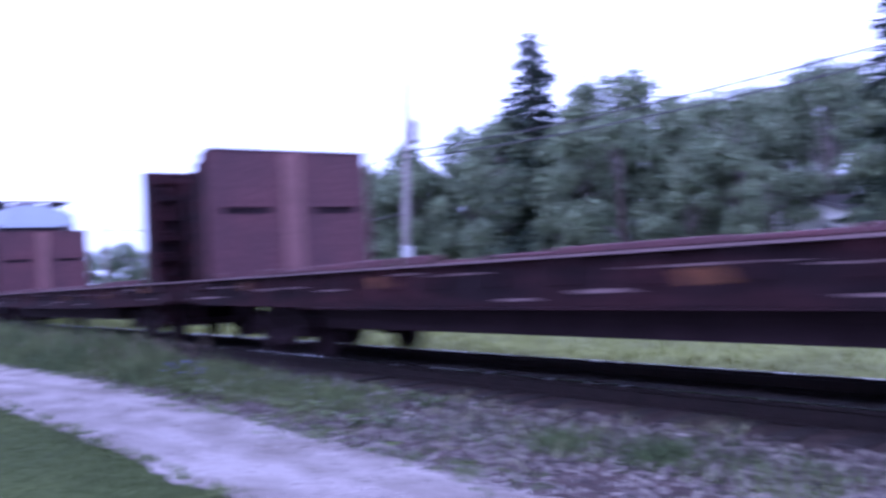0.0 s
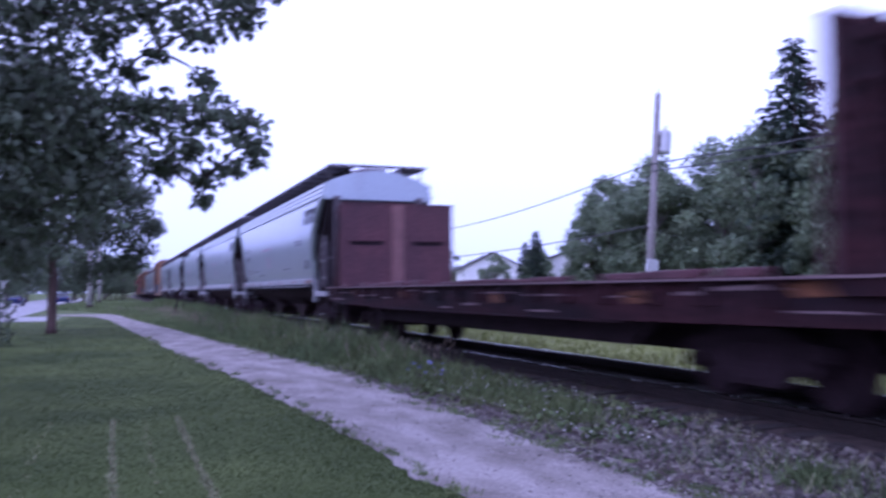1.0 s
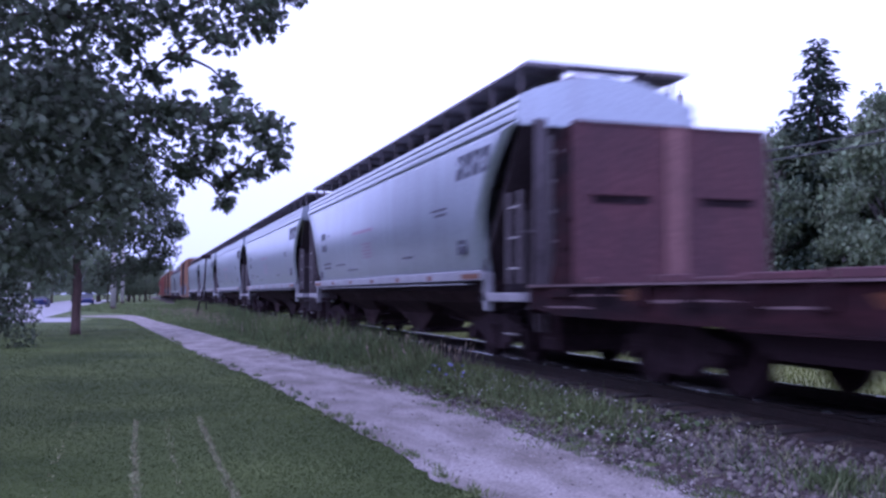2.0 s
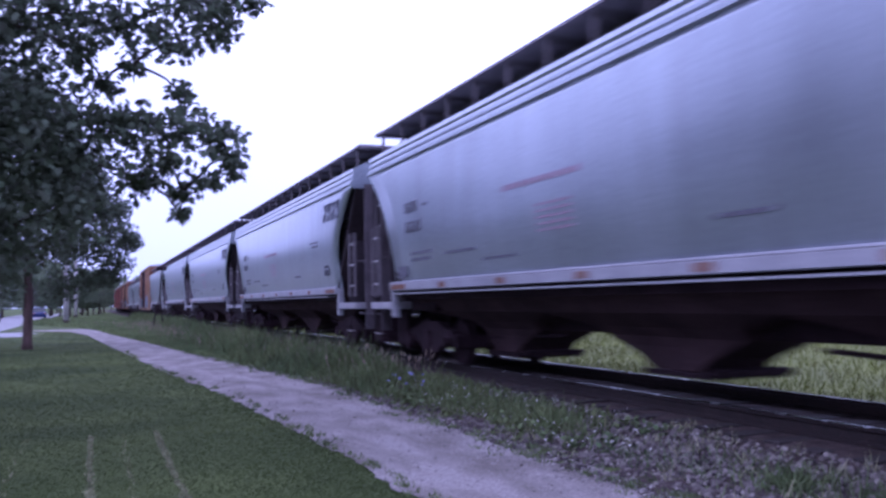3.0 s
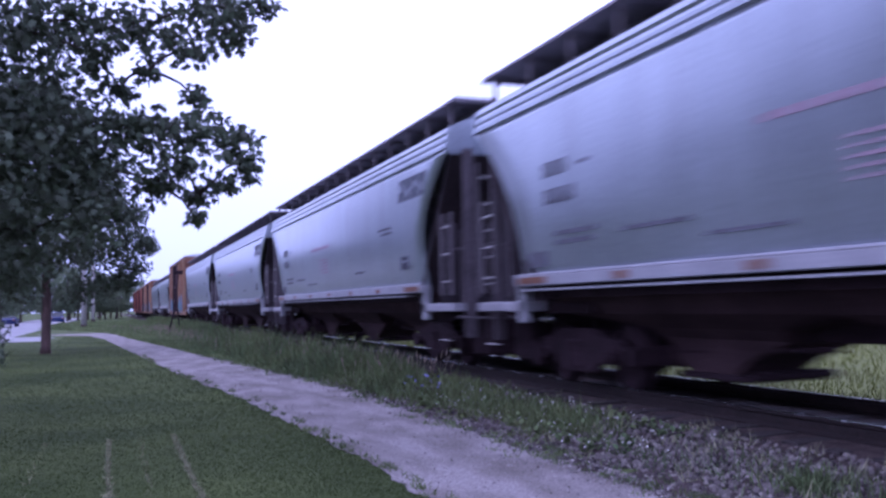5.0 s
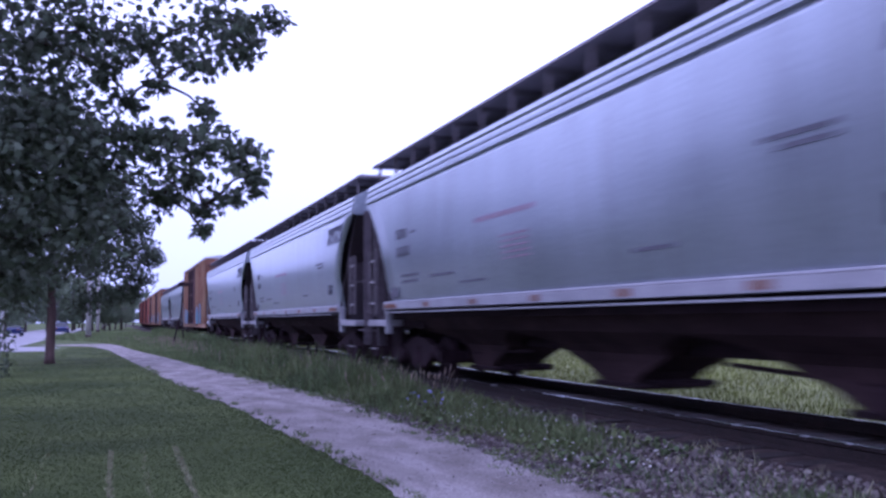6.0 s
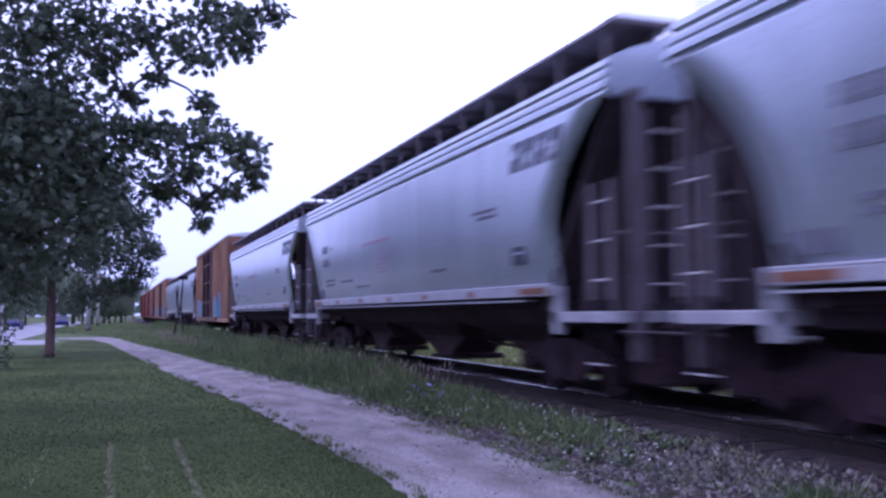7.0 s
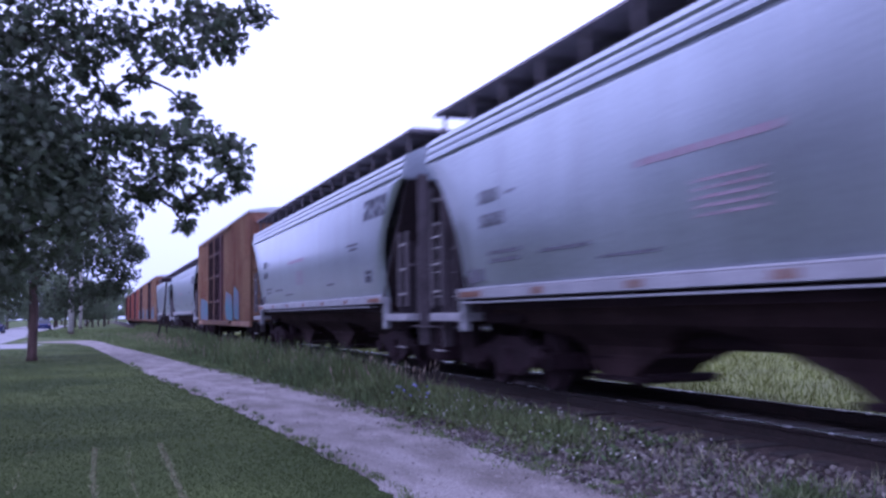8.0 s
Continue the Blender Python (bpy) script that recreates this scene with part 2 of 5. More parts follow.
class Geo:
    """Collects the faces of one mesh."""

    def __init__(self):
        self.v, self.f = [], []

    def add(self, verts, faces):
        k = len(self.v)
        self.v += [tuple(p) for p in verts]
        self.f += [tuple(i + k for i in f) for f in faces]
        return self

    def box(self, x0, x1, y0, y1, z0, z1, c=0.0):
        """A box with its long edges chamfered by c."""
        if c <= 0:
            return self.add([(x, y, z) for z in (z0, z1) for y in (y0, y1) for x in (x0, x1)],
                            [(0, 2, 3, 1), (4, 5, 7, 6), (0, 1, 5, 4), (2, 6, 7, 3), (0, 4, 6, 2), (1, 3, 7, 5)])
        bm = bmesh.new()
        bmesh.ops.create_cube(bm, size=1, matrix=Matrix.Translation(((x0 + x1) / 2, (y0 + y1) / 2, (z0 + z1) / 2)) @ Matrix.Diagonal((x1 - x0, y1 - y0, z1 - z0, 1)))
        bmesh.ops.bevel(bm, geom=bm.edges[:], offset=c, segments=1, affect="EDGES")
        bm.verts.index_update()
        self.add([v.co[:] for v in bm.verts], [[v.index for v in f.verts] for f in bm.faces])
        bm.free()
        return self

    def prism(self, outline, axis, a, b):
        """An outline (u, w) pushed from a to b along x or y."""
        n = len(outline)
        put = (lambda u, w, s: (s, u, w)) if axis == "x" else (lambda u, w, s: (u, s, w))
        v = [put(u, w, a) for u, w in outline] + [put(u, w, b) for u, w in outline]
        return self.add(v, [tuple(range(n))[::-1], tuple(range(n, 2 * n))] + [(i, (i + 1) % n, n + (i + 1) % n, n + i) for i in range(n)])

    def tube(self, pts, radii, seg=8):
        """A tapered round limb through the points."""
        pts = [Vector(p) for p in pts]
        rings = []
        for i, p in enumerate(pts):
            d = (pts[min(i + 1, len(pts) - 1)] - pts[max(i - 1, 0)]).normalized()
            u = d.orthogonal().normalized() if i == 0 else (u - d * u.dot(d)).normalized()
            w = d.cross(u)
            rings.append([p + (u * math.cos(a) + w * math.sin(a)) * radii[i] for a in [2 * math.pi * k / seg for k in range(seg)]])
        n = len(pts)
        f = [(i * seg + k, i * seg + (k + 1) % seg, (i + 1) * seg + (k + 1) % seg, (i + 1) * seg + k) for i in range(n - 1) for k in range(seg)]
        return self.add([q for r in rings for q in r], f + [tuple(range(seg))[::-1], tuple(range((n - 1) * seg, n * seg))])

    def grid(self, rows):
        n = len(rows[0])
        return self.add([p for r in rows for p in r], [(i * n + j, i * n + j + 1, (i + 1) * n + j + 1, (i + 1) * n + j) for i in range(len(rows) - 1) for j in range(n - 1)])


def part(name, geo, mat, parent=None, label="", smooth=False, kind=""):
    """Links one mesh object, under a thing or a part."""
    me = bpy.data.meshes.new(name)
    if isinstance(geo, Geo):
        me.from_pydata(geo.v, [], geo.f)
    else:
        v, f = geo
        me.from_pydata(v.tolist(), [], f.tolist())
    me.materials.append(M[mat])
    if smooth:
        me.shade_smooth()
    me.update()
    ob = new(name, me)
    ob.parent = parent
    if label:
        ob["label"] = label
    if kind:
        ob["kind"] = kind
    return ob


def thing(name, label, category, group="", m=None, kind=""):
    ob = tagged(new(name), label, category, group, kind)
    ob.empty_display_size = 0.2
    if m is not None:
        ob.matrix_world = m
    return ob


rng = np.random.default_rng(4)


def scatter(template, tris, place, yaw, tilt, roll, size):
    """Many turned and scaled copies of one small leaf or stone, as arrays."""
    n = len(place)
    cz, sz, cx, sx, cy, sy = np.cos(yaw), np.sin(yaw), np.cos(tilt), np.sin(tilt), np.cos(roll), np.sin(roll)
    p = np.repeat(np.asarray(template, float)[None], n, 0) * (size[:, None, None] if size.ndim == 1 else size[:, None, :])
    x, y, z = p[..., 0], p[..., 1], p[..., 2]
    x, z = x * cy[:, None] + z * sy[:, None], -x * sy[:, None] + z * cy[:, None]
    y, z = y * cx[:, None] - z * sx[:, None], y * sx[:, None] + z * cx[:, None]
    x, y = x * cz[:, None] - y * sz[:, None], x * sz[:, None] + y * cz[:, None]
    v = np.stack([x, y, z], -1) + np.asarray(place)[:, None, :]
    k = len(template)
    f = (np.asarray(tris)[None] + (np.arange(n) * k)[:, None, None]).reshape(-1, len(tris[0]))
    return v.reshape(-1, 3), f


# ---------- setting: ground, path, road, track ----------
RAIL_Z, TRACK_X = 0.34, 7.1


PY = [-40, 0, 7.5, 9.5, 11.7, 16, 22, 28.5, 40, 52, 60, 63, 67, 78, 90]
PL = [2.5, 2.4, 2.32, 2.3, 2.19, 2.02, 1.5, 1.15, 0.47, -0.2, -1.2, -3.0, -5.0, -8.0, -11.0]      # lawn edge of the path
PR = [3.9, 3.95, 3.95, 3.95, 3.98, 3.97, 3.5, 2.93, 2.03, 0.98, 0.5, 0.2, -0.3, -2.4, -6.0]         # track edge


def path_edges(y):
    """The left and right edge of the dirt path."""
    wob = 0.12 * noise.noise((0, y * 0.9, 0)) + 0.08 * noise.noise((3, y * 3.1, 0)) + 0.05 * noise.noise((7, y * 7.3, 0))
    wob2 = 0.16 * noise.noise((9, y * 0.8, 0)) + 0.09 * noise.noise((5, y * 2.7, 0)) + 0.05 * noise.noise((2, y * 7.1, 0))
    return float(np.interp(y, PY, PL)) + wob, float(np.interp(y, PY, PR)) + wob2


def build_ground():
    g = Geo()
    xs = [-2500, -300, -60, -20, -8, -4, 0, 2, 4, 6, 9, 14, 30, 80, 400, 2500]
    ys = [-2500, -300, -50, -10, 0, 10, 20, 40, 80, 160, 400, 1200, 3000]
    g.grid([[(x, y, 0.0) for x in xs] for y in ys])
    tagged(part("ground", g, "lawn"), "green grassy ground of a verge and field", "ground", kind="structure")
    g = Geo()
    rows = []
    for i in range(760):
        y = -32 + 0.13 * i
        a, b = path_edges(y)
        rows.append([(a + (b - a) * k / 8, y, 0.006 + 0.007 * noise.noise((k * 0.7, y * 0.8, 2)) * (0 if k in (0, 8) else 1) + (0.014 if 0 < k < 8 else 0.004)) for k in range(9)])
    g.grid(rows)
    tagged(part("path", g, "dirt", smooth=True), "trodden pale dirt footpath beside the railway", "path", kind="structure")
    g = Geo()
    g.grid([[(x, y0 + 0.01 * x, 0.012) for x in (-60, -30, -12, -6, -3.2 + 0.4 * math.sin(y0))] for y0 in (52, 54, 56, 58, 60, 61.5)])
    g.grid([[(x, y, 0.014) for x in (-14, -11, -8, -5.5)] for y in (61, 90, 130, 180, 240)])
    tagged(part("road", g, "asphalt"), "pale worn asphalt street past the lawn", "road", kind="structure")


def build_track():
    track = thing("track", "single railway track on dark ballast", "railway track", kind="structure")
    prof = [(3.5, -0.03), (3.72, 0.006), (4.1, 0.008), (4.55, 0.012), (4.95, 0.035), (5.35, 0.08), (5.7, 0.12), (6.0, 0.166), (7.1, 0.166), (8.2, 0.166), (8.7, 0.10), (9.4, 0.03), (9.9, -0.02)]
    rows = []
    y = -160.0
    while y < 420:
        rows.append([(x + 0.1 * noise.noise((x, y * 0.7, 1)) + (min(1, max(0, (y - 14) / 9)) * (5.0 - x) * 0.85 if x < 5.0 else 0), y, z + (0.03 * noise.noise((x * 3, y * 2.5, 0)) if y < 40 else 0)) for x, z in prof])
        y += 0.25 if -8 < y < 30 else 4
    part("ballast_bed", Geo().grid(rows), "ballast", track, "dark grey ballast bed", True, "structure")
    for x in (TRACK_X - 0.752, TRACK_X + 0.752):
        base, top = RAIL_Z - 0.17, RAIL_Z
        web = [(-0.07, base), (0.07, base), (0.07, base + 0.012), (0.012, base + 0.035), (0.012, top - 0.045), (0.034, top - 0.035), (0.034, top - 0.006), (-0.034, top - 0.006), (-0.034, top - 0.035), (-0.012, top - 0.045), (-0.012, base + 0.035), (-0.07, base + 0.012)]
        rail = part("rail", Geo().prism([(x + u, w) for u, w in web], "y", -160, 420), "rail", track, "rusty steel rail with a bright worn head")
        part("rail_head", Geo().prism([(x - 0.033, top - 0.006), (x + 0.033, top - 0.006), (x + 0.027, top), (x - 0.027, top)], "y", -160, 420), "steel", rail)
    rest = Geo()
    for i in range(-290, 650):
        if not -1 < i < 150:
            rest.box(TRACK_X - 1.3, TRACK_X + 1.3, -6.115 + 0.53 * i, -5.885 + 0.53 * i, 0.0, 0.17)
    part("far_ties", rest, "tie", track, kind="stuff")
    geo = Geo().box(-1.3, 1.3, -0.115, 0.115, 0.0, 0.18, 0.012)
    first = None
    for i in range(150):
        if first is None:
            first = part("tie", geo, "tie", track)
            ob = first
        else:
            ob = new("tie", first.data)
            ob.parent = track
        ob.matrix_world = pose(TRACK_X + random.uniform(-0.04, 0.04), -6 + 0.53 * i, -0.008 + random.uniform(-0.01, 0.005), 0, 0, random.uniform(-1, 1))


    g = Geo().grid([[(x, y, 0.005) for x in (9.8, 14, 30, 80, 300)] for y in (-60, 0, 30, 80, 160, 320)])
    tagged(part("field", g, "field"), "yellow-green rough field beyond the track", "field", kind="structure")


build_ground()
build_track()

# ---------- freight cars: origin on the rail head under the middle, +y to the rear ----------


def truck(root, y, wheel_r=0.42, base=1.78):
    bol = part("truck", Geo().box(-1.05, 1.05, y - 0.18, y + 0.18, 0.45, 0.72, 0.03), "under", root, "four-wheeled cast steel truck")
    for s in (-1, 1):
        x = s * 1.0
        o = [(y - base / 2 - 0.22, 0.50), (y - base / 2 - 0.2, 0.62), (y - base / 2 + 0.1, 0.66), (y - 0.45, 0.78), (y + 0.45, 0.78), (y + base / 2 - 0.1, 0.66), (y + base / 2 + 0.2, 0.62), (y + base / 2 + 0.22, 0.50),
             (y + base / 2 - 0.15, 0.44), (y + 0.38, 0.2), (y - 0.38, 0.2), (y - base / 2 + 0.15, 0.44)]
        part("side_frame", Geo().prism(o, "x", x - 0.07, x + 0.07), "under", bol)
        part("spring_nest", Geo().tube([(x + s * 0.03, y, 0.28), (x + s * 0.03, y, 0.45), (x + s * 0.03, y, 0.62)], [0.14, 0.12, 0.14], 10), "under", bol)
        for e in (-1, 1):
            part("bearing_cap", Geo().tube([(x + s * 0.02, y + e * base / 2, wheel_r), (x + s * 0.17, y + e * base / 2, wheel_r)], [0.1, 0.085], 12), "under", bol)
    for e in (-1, 1):
        g = Geo()
        g.tube([(-0.95, 0, 0), (0.95, 0, 0)], [0.075, 0.075], 10)
        for s in (-1, 1):
            a = s * 0.80
            b = s * 0.685
            g.tube([(a, 0, 0), (s * 0.70, 0, 0), (s * 0.695, 0, 0), (b - s * 0.02, 0, 0)], [wheel_r - 0.012, wheel_r, wheel_r + 0.028, wheel_r + 0.028], 28)
            g.tube([(a + s * 0.012, 0, 0), (a - s * 0.01, 0, 0)], [0.14, 0.16], 14)
        w = part("wheelset", g, "under", bol, "dark steel wheelset with a bright tread")
        w.matrix_basis = pose(0, y + e * base / 2, wheel_r)


def coupler(root, y, s):
    g = Geo().box(-0.14, 0.14, min(y - s * 0.6, y), max(y - s * 0.6, y), 0.72, 0.98, 0.02)
    g.box(-0.2, 0.2, min(y, y + s * 0.14), max(y, y + s * 0.14), 0.70, 1.0, 0.03)
    part("coupler", g, "under", root)
    part("air_hose", Geo().tube([(-0.35, y - s * 0.3, 0.8), (-0.36, y, 0.55), (-0.3, y + s * 0.1, 0.42), (-0.15, y + s * 0.12, 0.5)], [0.025] * 4, 6), "under", root)


def ladder(root, x, y, z0, z1, along, rungs, width=0.42, mat="post"):
    """Two posts and their rungs; along 'y' on a side, 'x' on an end."""
    def at(u, z):
        return (x, y + u, z) if along == "y" else (x + u, y, z)
    g = Geo()
    for u in (-width / 2, width / 2):
        p, q = at(u, z0), at(u, z1)
        g.box(p[0] - 0.03, p[0] + 0.03, p[1] - 0.035, p[1] + 0.035, z0, z1, 0.008)
    lad = part("ladder", g, mat, root)
    for i in range(rungs):
        z = z0 + (z1 - z0) * (i + 0.5) / rungs
        part("rung", Geo().tube([at(-width / 2, z), at(width / 2, z)], [0.016, 0.016], 6), "rung" if mat == "post" else mat, lad)
    return lad


HS, HE, Z_SILL, Z_EAVE = 7.5, 8.95, 1.52, 3.82   # half length at sill and eave, heights


def side_x(u):
    return 1.45 + 0.15 * math.sin(0.5 * math.pi * min(1, u / 0.6)) - 0.02 * max(0, (u - 0.6) / 0.4) ** 2


def side_y(u):
    return HS + (HE - HS) * max(0, (u - 0.2) / 0.8) ** 2


def build_hopper():
    root = thing("hopper_car", "long silver-grey covered hopper car with weathered rounded sides", "freight car", "hopper cars of the train")
    # sides with the swept-back lower ends, eave beads and arched roof in one shell
    beads = [(1.585, 3.82), (1.625, 3.845), (1.625, 3.90), (1.585, 3.925), (1.575, 3.96), (1.60, 3.985), (1.60, 4.03), (1.56, 4.055), (1.55, 4.09), (1.575, 4.13), (1.565, 4.20), (1.49, 4.25)]
    for s in (-1, 1):
        g = Geo()
        rows = []
        for j in range(33):
            u = j / 32
            rows.append([(s * side_x(u), -side_y(u) + 2 * side_y(u) * i / 24, Z_SILL + (Z_EAVE - Z_SILL) * u) for i in range(25)])
        g.grid(rows)
        ob = part("side_sheet", g, "silver", root, "weathered silver-grey curved side sheet", True)
        mod = ob.modifiers.new("thick", "SOLIDIFY")
        mod.thickness, mod.offset = 0.02, 0
        for k in range(5):
            yy = -5.9 + 2.95 * k
            part("weld_seam", Geo().grid([[(s * (side_x(j / 12) + 0.0145), yy + d, Z_SILL + (Z_EAVE - Z_SILL) * j / 12) for d in (-0.02, 0.02)] for j in range(13)]), "silver", root)
        o = [(s * a, b) for a, b in beads] + [(s * 1.4, 4.24), (s * 1.4, 3.84)]
        part("eave_bead", Geo().prism(o, "y", -HE, HE), "silver", root)
        part("side_sill", Geo().box(min(s * 1.47, s * 1.63), max(s * 1.47, s * 1.63), -HS, HS, 1.372, 1.512, 0.01), "sill", root, "pale side sill with amber reflector strips")
        part("sill_lip", Geo().box(min(s * 1.3, s * 1.61), max(s * 1.3, s * 1.61), -HS + 0.9, HS - 0.05, 1.305, 1.33), "sill", root)
        part("sill_bead", Geo().tube([(s * 1.61, -HS, 1.522), (s * 1.61, HS, 1.522)], [0.022, 0.022], 8), "sill", root)
        part("sill_web", Geo().box(min(s * 1.38, s * 1.42), max(s * 1.38, s * 1.42), -HS + 0.5, HS - 0.1, 1.2, 1.38), "under", root)
        for k in range(7):
            y = -HS + 0.55 + k * 2.32
            part("reflector_strip", Geo().box(min(s * 1.62, s * 1.638), max(s * 1.62, s * 1.638), y - (0.42 if k in (0, 6) else 0.13), y + (0.42 if k in (0, 6) else 0.13), 1.4, 1.49), "reflect", root)
        # running board on brackets along the roof
        board = part("running_board", Geo().box(min(s * 0.72, s * 1.44), max(s * 0.72, s * 1.44), -HE - 0.03, HE + 0.03, 4.69, 4.73), "grating", root, "dark roof running board grating")
        for k in range(15):
            y = -HE + 0.35 + k * (2 * HE - 0.7) / 14
            part("bracket", Geo().box(min(s * 1.34, s * 1.39), max(s * 1.34, s * 1.39), y - 0.022, y + 0.022, 4.22, 4.69).box(min(s * 0.74, s * 1.4), max(s * 0.74, s * 1.4), y - 0.02, y + 0.02, 4.63, 4.688), "post", board)
    # plates added under the boards to shut out the sky behind
    for s in (-1, 1):
        part("board_stringer", Geo().box(min(s * 0.74, s * 0.78), max(s * 0.74, s * 0.78), -HE + 0.1, HE - 0.1, 4.5, 4.688), "grating", root)
    roof = Geo()
    arch = [(1.48, 4.245), (1.3, 4.34), (1.0, 4.44), (0.6, 4.55), (0.0, 4.62), (-0.6, 4.55), (-1.0, 4.44), (-1.3, 4.34), (-1.48, 4.245), (-1.4, 4.14), (1.4, 4.14)]
    roof.prism(arch, "y", -HE + 0.01, HE - 0.01)
    part("roof", roof, "silver", root)
    trough = part("hatch_trough", Geo().box(-0.4, 0.4, -HE + 0.5, HE - 0.5, 4.5, 4.74, 0.04), "grating", root, "dark grey roof hatch trough")
    for k in range(9):
        y = -7.6 + 1.9 * k
        part("hatch_latch", Geo().box(-0.45, 0.45, y - 0.05, y + 0.05, 4.735, 4.77), "under", trough)
    for e in (-1, 1):
        # end plate under the roof, slope sheet, platform, ladders
        end = [(-1.56, 3.76), (1.56, 3.76), (1.58, 4.0), (1.5, 4.24), (1.3, 4.34), (1.0, 4.44), (0.6, 4.55), (0, 4.62), (-0.6, 4.55), (-1.0, 4.44), (-1.3, 4.34), (-1.5, 4.24), (-1.58, 4.0)]
        part("end_plate", Geo().prism(end, "y", e * (HE - 0.06), e * (HE - 0.012)), "silver", root, "silver end plate under the roof")
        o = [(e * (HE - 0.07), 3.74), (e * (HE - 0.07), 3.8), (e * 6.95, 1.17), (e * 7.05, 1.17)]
        part("slope_sheet", Geo().prism(o, "x", -1.5, 1.5), "slope", root, "grimy end slope sheet with recess shade in its colour")
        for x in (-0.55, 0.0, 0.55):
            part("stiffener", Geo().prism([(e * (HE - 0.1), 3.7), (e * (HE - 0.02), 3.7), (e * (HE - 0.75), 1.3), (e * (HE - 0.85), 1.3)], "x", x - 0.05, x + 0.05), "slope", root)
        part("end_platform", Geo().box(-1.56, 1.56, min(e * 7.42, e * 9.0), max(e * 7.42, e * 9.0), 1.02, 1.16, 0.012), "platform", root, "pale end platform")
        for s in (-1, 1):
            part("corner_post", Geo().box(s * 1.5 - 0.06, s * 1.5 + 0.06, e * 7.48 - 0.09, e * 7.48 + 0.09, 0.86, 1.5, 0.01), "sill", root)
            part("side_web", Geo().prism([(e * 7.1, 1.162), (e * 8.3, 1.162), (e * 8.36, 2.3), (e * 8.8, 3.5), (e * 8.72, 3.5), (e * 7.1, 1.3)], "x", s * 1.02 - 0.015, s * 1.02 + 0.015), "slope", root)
            for k in range(3):
                yy, top = 7.55 + 0.3 * k, 1.75 + 0.38 * k
                part("web_rib", Geo().box(s * 1.02 - 0.05, s * 1.02 + 0.05, e * yy - 0.03, e * yy + 0.03, 1.162, top), "post", root)
            ladder(root, s * 1.53, e * 8.66, 1.3, 2.74, "y", 3, 0.46)
            part("corner_plate", Geo().box(min(s * 1.12, s * 1.32), max(s * 1.12, s * 1.32), min(e * 8.96, e * 9.02), max(e * 8.96, e * 9.02), 0.56, 3.85, 0.006), "plate", root)
            part("step_iron", Geo().tube([(s * 1.53, e * 8.36, 1.05), (s * 1.53, e * 8.36, 0.52), (s * 1.53, e * 8.74, 0.52), (s * 1.53, e * 8.74, 1.05)], [0.013] * 4, 6), "slope", root)
            part("step_tread", Geo().box(s * 1.53 - 0.04, s * 1.53 + 0.04, e * 8.55 - 0.19, e * 8.55 + 0.19, 0.51, 0.525), "rung", root)
            ladder(root, s * 0.78, e * 8.93, 1.25, 3.6, "x", 5, 0.5)
        part("end_panel", Geo().box(-1.42, 1.42, min(e * 8.06, e * 8.1), max(e * 8.06, e * 8.1), 1.162, 2.62), "panel", root, "dark grey lower end panel")
        part("handrail", Geo().tube([(-1.5, e * 8.95, 2.1), (1.5, e * 8.95, 2.1)], [0.018, 0.018], 6), "post", root)
        part("crossover_board", Geo().box(-1.42, 1.42, min(e * (HE - 0.4), e * (HE + 0.03)), max(e * (HE - 0.4), e * (HE + 0.03)), 4.732, 4.757), "grating", root)
        part("brake_reservoir", Geo().tube([(-0.95, e * 7.75, 1.42), (-0.15, e * 7.75, 1.42)], [0.2, 0.2], 14), "slope", root)
        # added dark block that closes the gap below the end, no known part
        part("coupler_pocket", Geo().box(-0.95, 0.95, min(e * 8.35, e * 9.05), max(e * 8.35, e * 9.05), 0.24, 1.0, 0.04), "under", root)
        part("draft_pocket", Geo().box(-0.55, 0.55, min(e * 7.1, e * 9.1), max(e * 7.1, e * 9.1), 0.52, 1.02, 0.03), "under", root)
        part("brake_beam", Geo().box(-1.1, 1.1, e * 8.05 - 0.08, e * 8.05 + 0.08, 0.2, 0.56, 0.03), "under", root)
        part("brake_beam", Geo().box(-1.1, 1.1, e * 5.45 - 0.08, e * 5.45 + 0.08, 0.3, 0.56, 0.03), "under", root)
        part("brake_rod", Geo().tube([(-0.5, e * 5.3, 0.5), (-0.45, e * 2.6, 0.62)], [0.03, 0.03], 6), "under", root)
        part("uncoupling_lever", Geo().tube([(-1.5, e * 9.08, 0.92), (-0.6, e * 9.1, 0.88), (-0.1, e * 9.2, 0.98)], [0.018] * 3, 6), "post", root)
        part("floor_plate", Geo().box(-1.2, 1.2, min(e * 6.1, e * 7.6), max(e * 6.1, e * 7.6), 0.98, 1.3, 0.02), "under", root)
        truck(root, e * 6.75)
        coupler(root, e * 9.46, e)
    # discharge bays under the floor
    for y in (-5.0, -0.2, 4.6):
        back, front = (0.6 if y < -1 else 1.0), (0.6 if y > 1 else 1.0)      # the end bays are cut short at the trucks
        rings = [(1.46, 2.4, 2.4, 1.42), (1.05, 2.4, 2.4, 0.98), (0.72, 1.5 * back, 1.5 * front, 0.80), (0.56, 1.38 * back, 1.38 * front, 0.68),
                 (0.52, 1.05 * back, 1.05 * front, 0.56), (0.5, 0.7, 0.7, 0.44), (0.48, 0.42, 0.42, 0.27)]
        g = Geo()
        for w, h0, h1, z in rings:
            lo, hi = max(-7.2, y - h0), min(7.2, y + h1)
            g.v += [(-w, lo, z), (w, lo, z), (w, hi, z), (-w, hi, z)]
        g.f = [(0, 3, 2, 1), (24, 25, 26, 27)] + [(4 * k + i, 4 * k + (i + 1) % 4, 4 * k + 4 + (i + 1) % 4, 4 * k + 4 + i) for k in range(6) for i in range(4)]
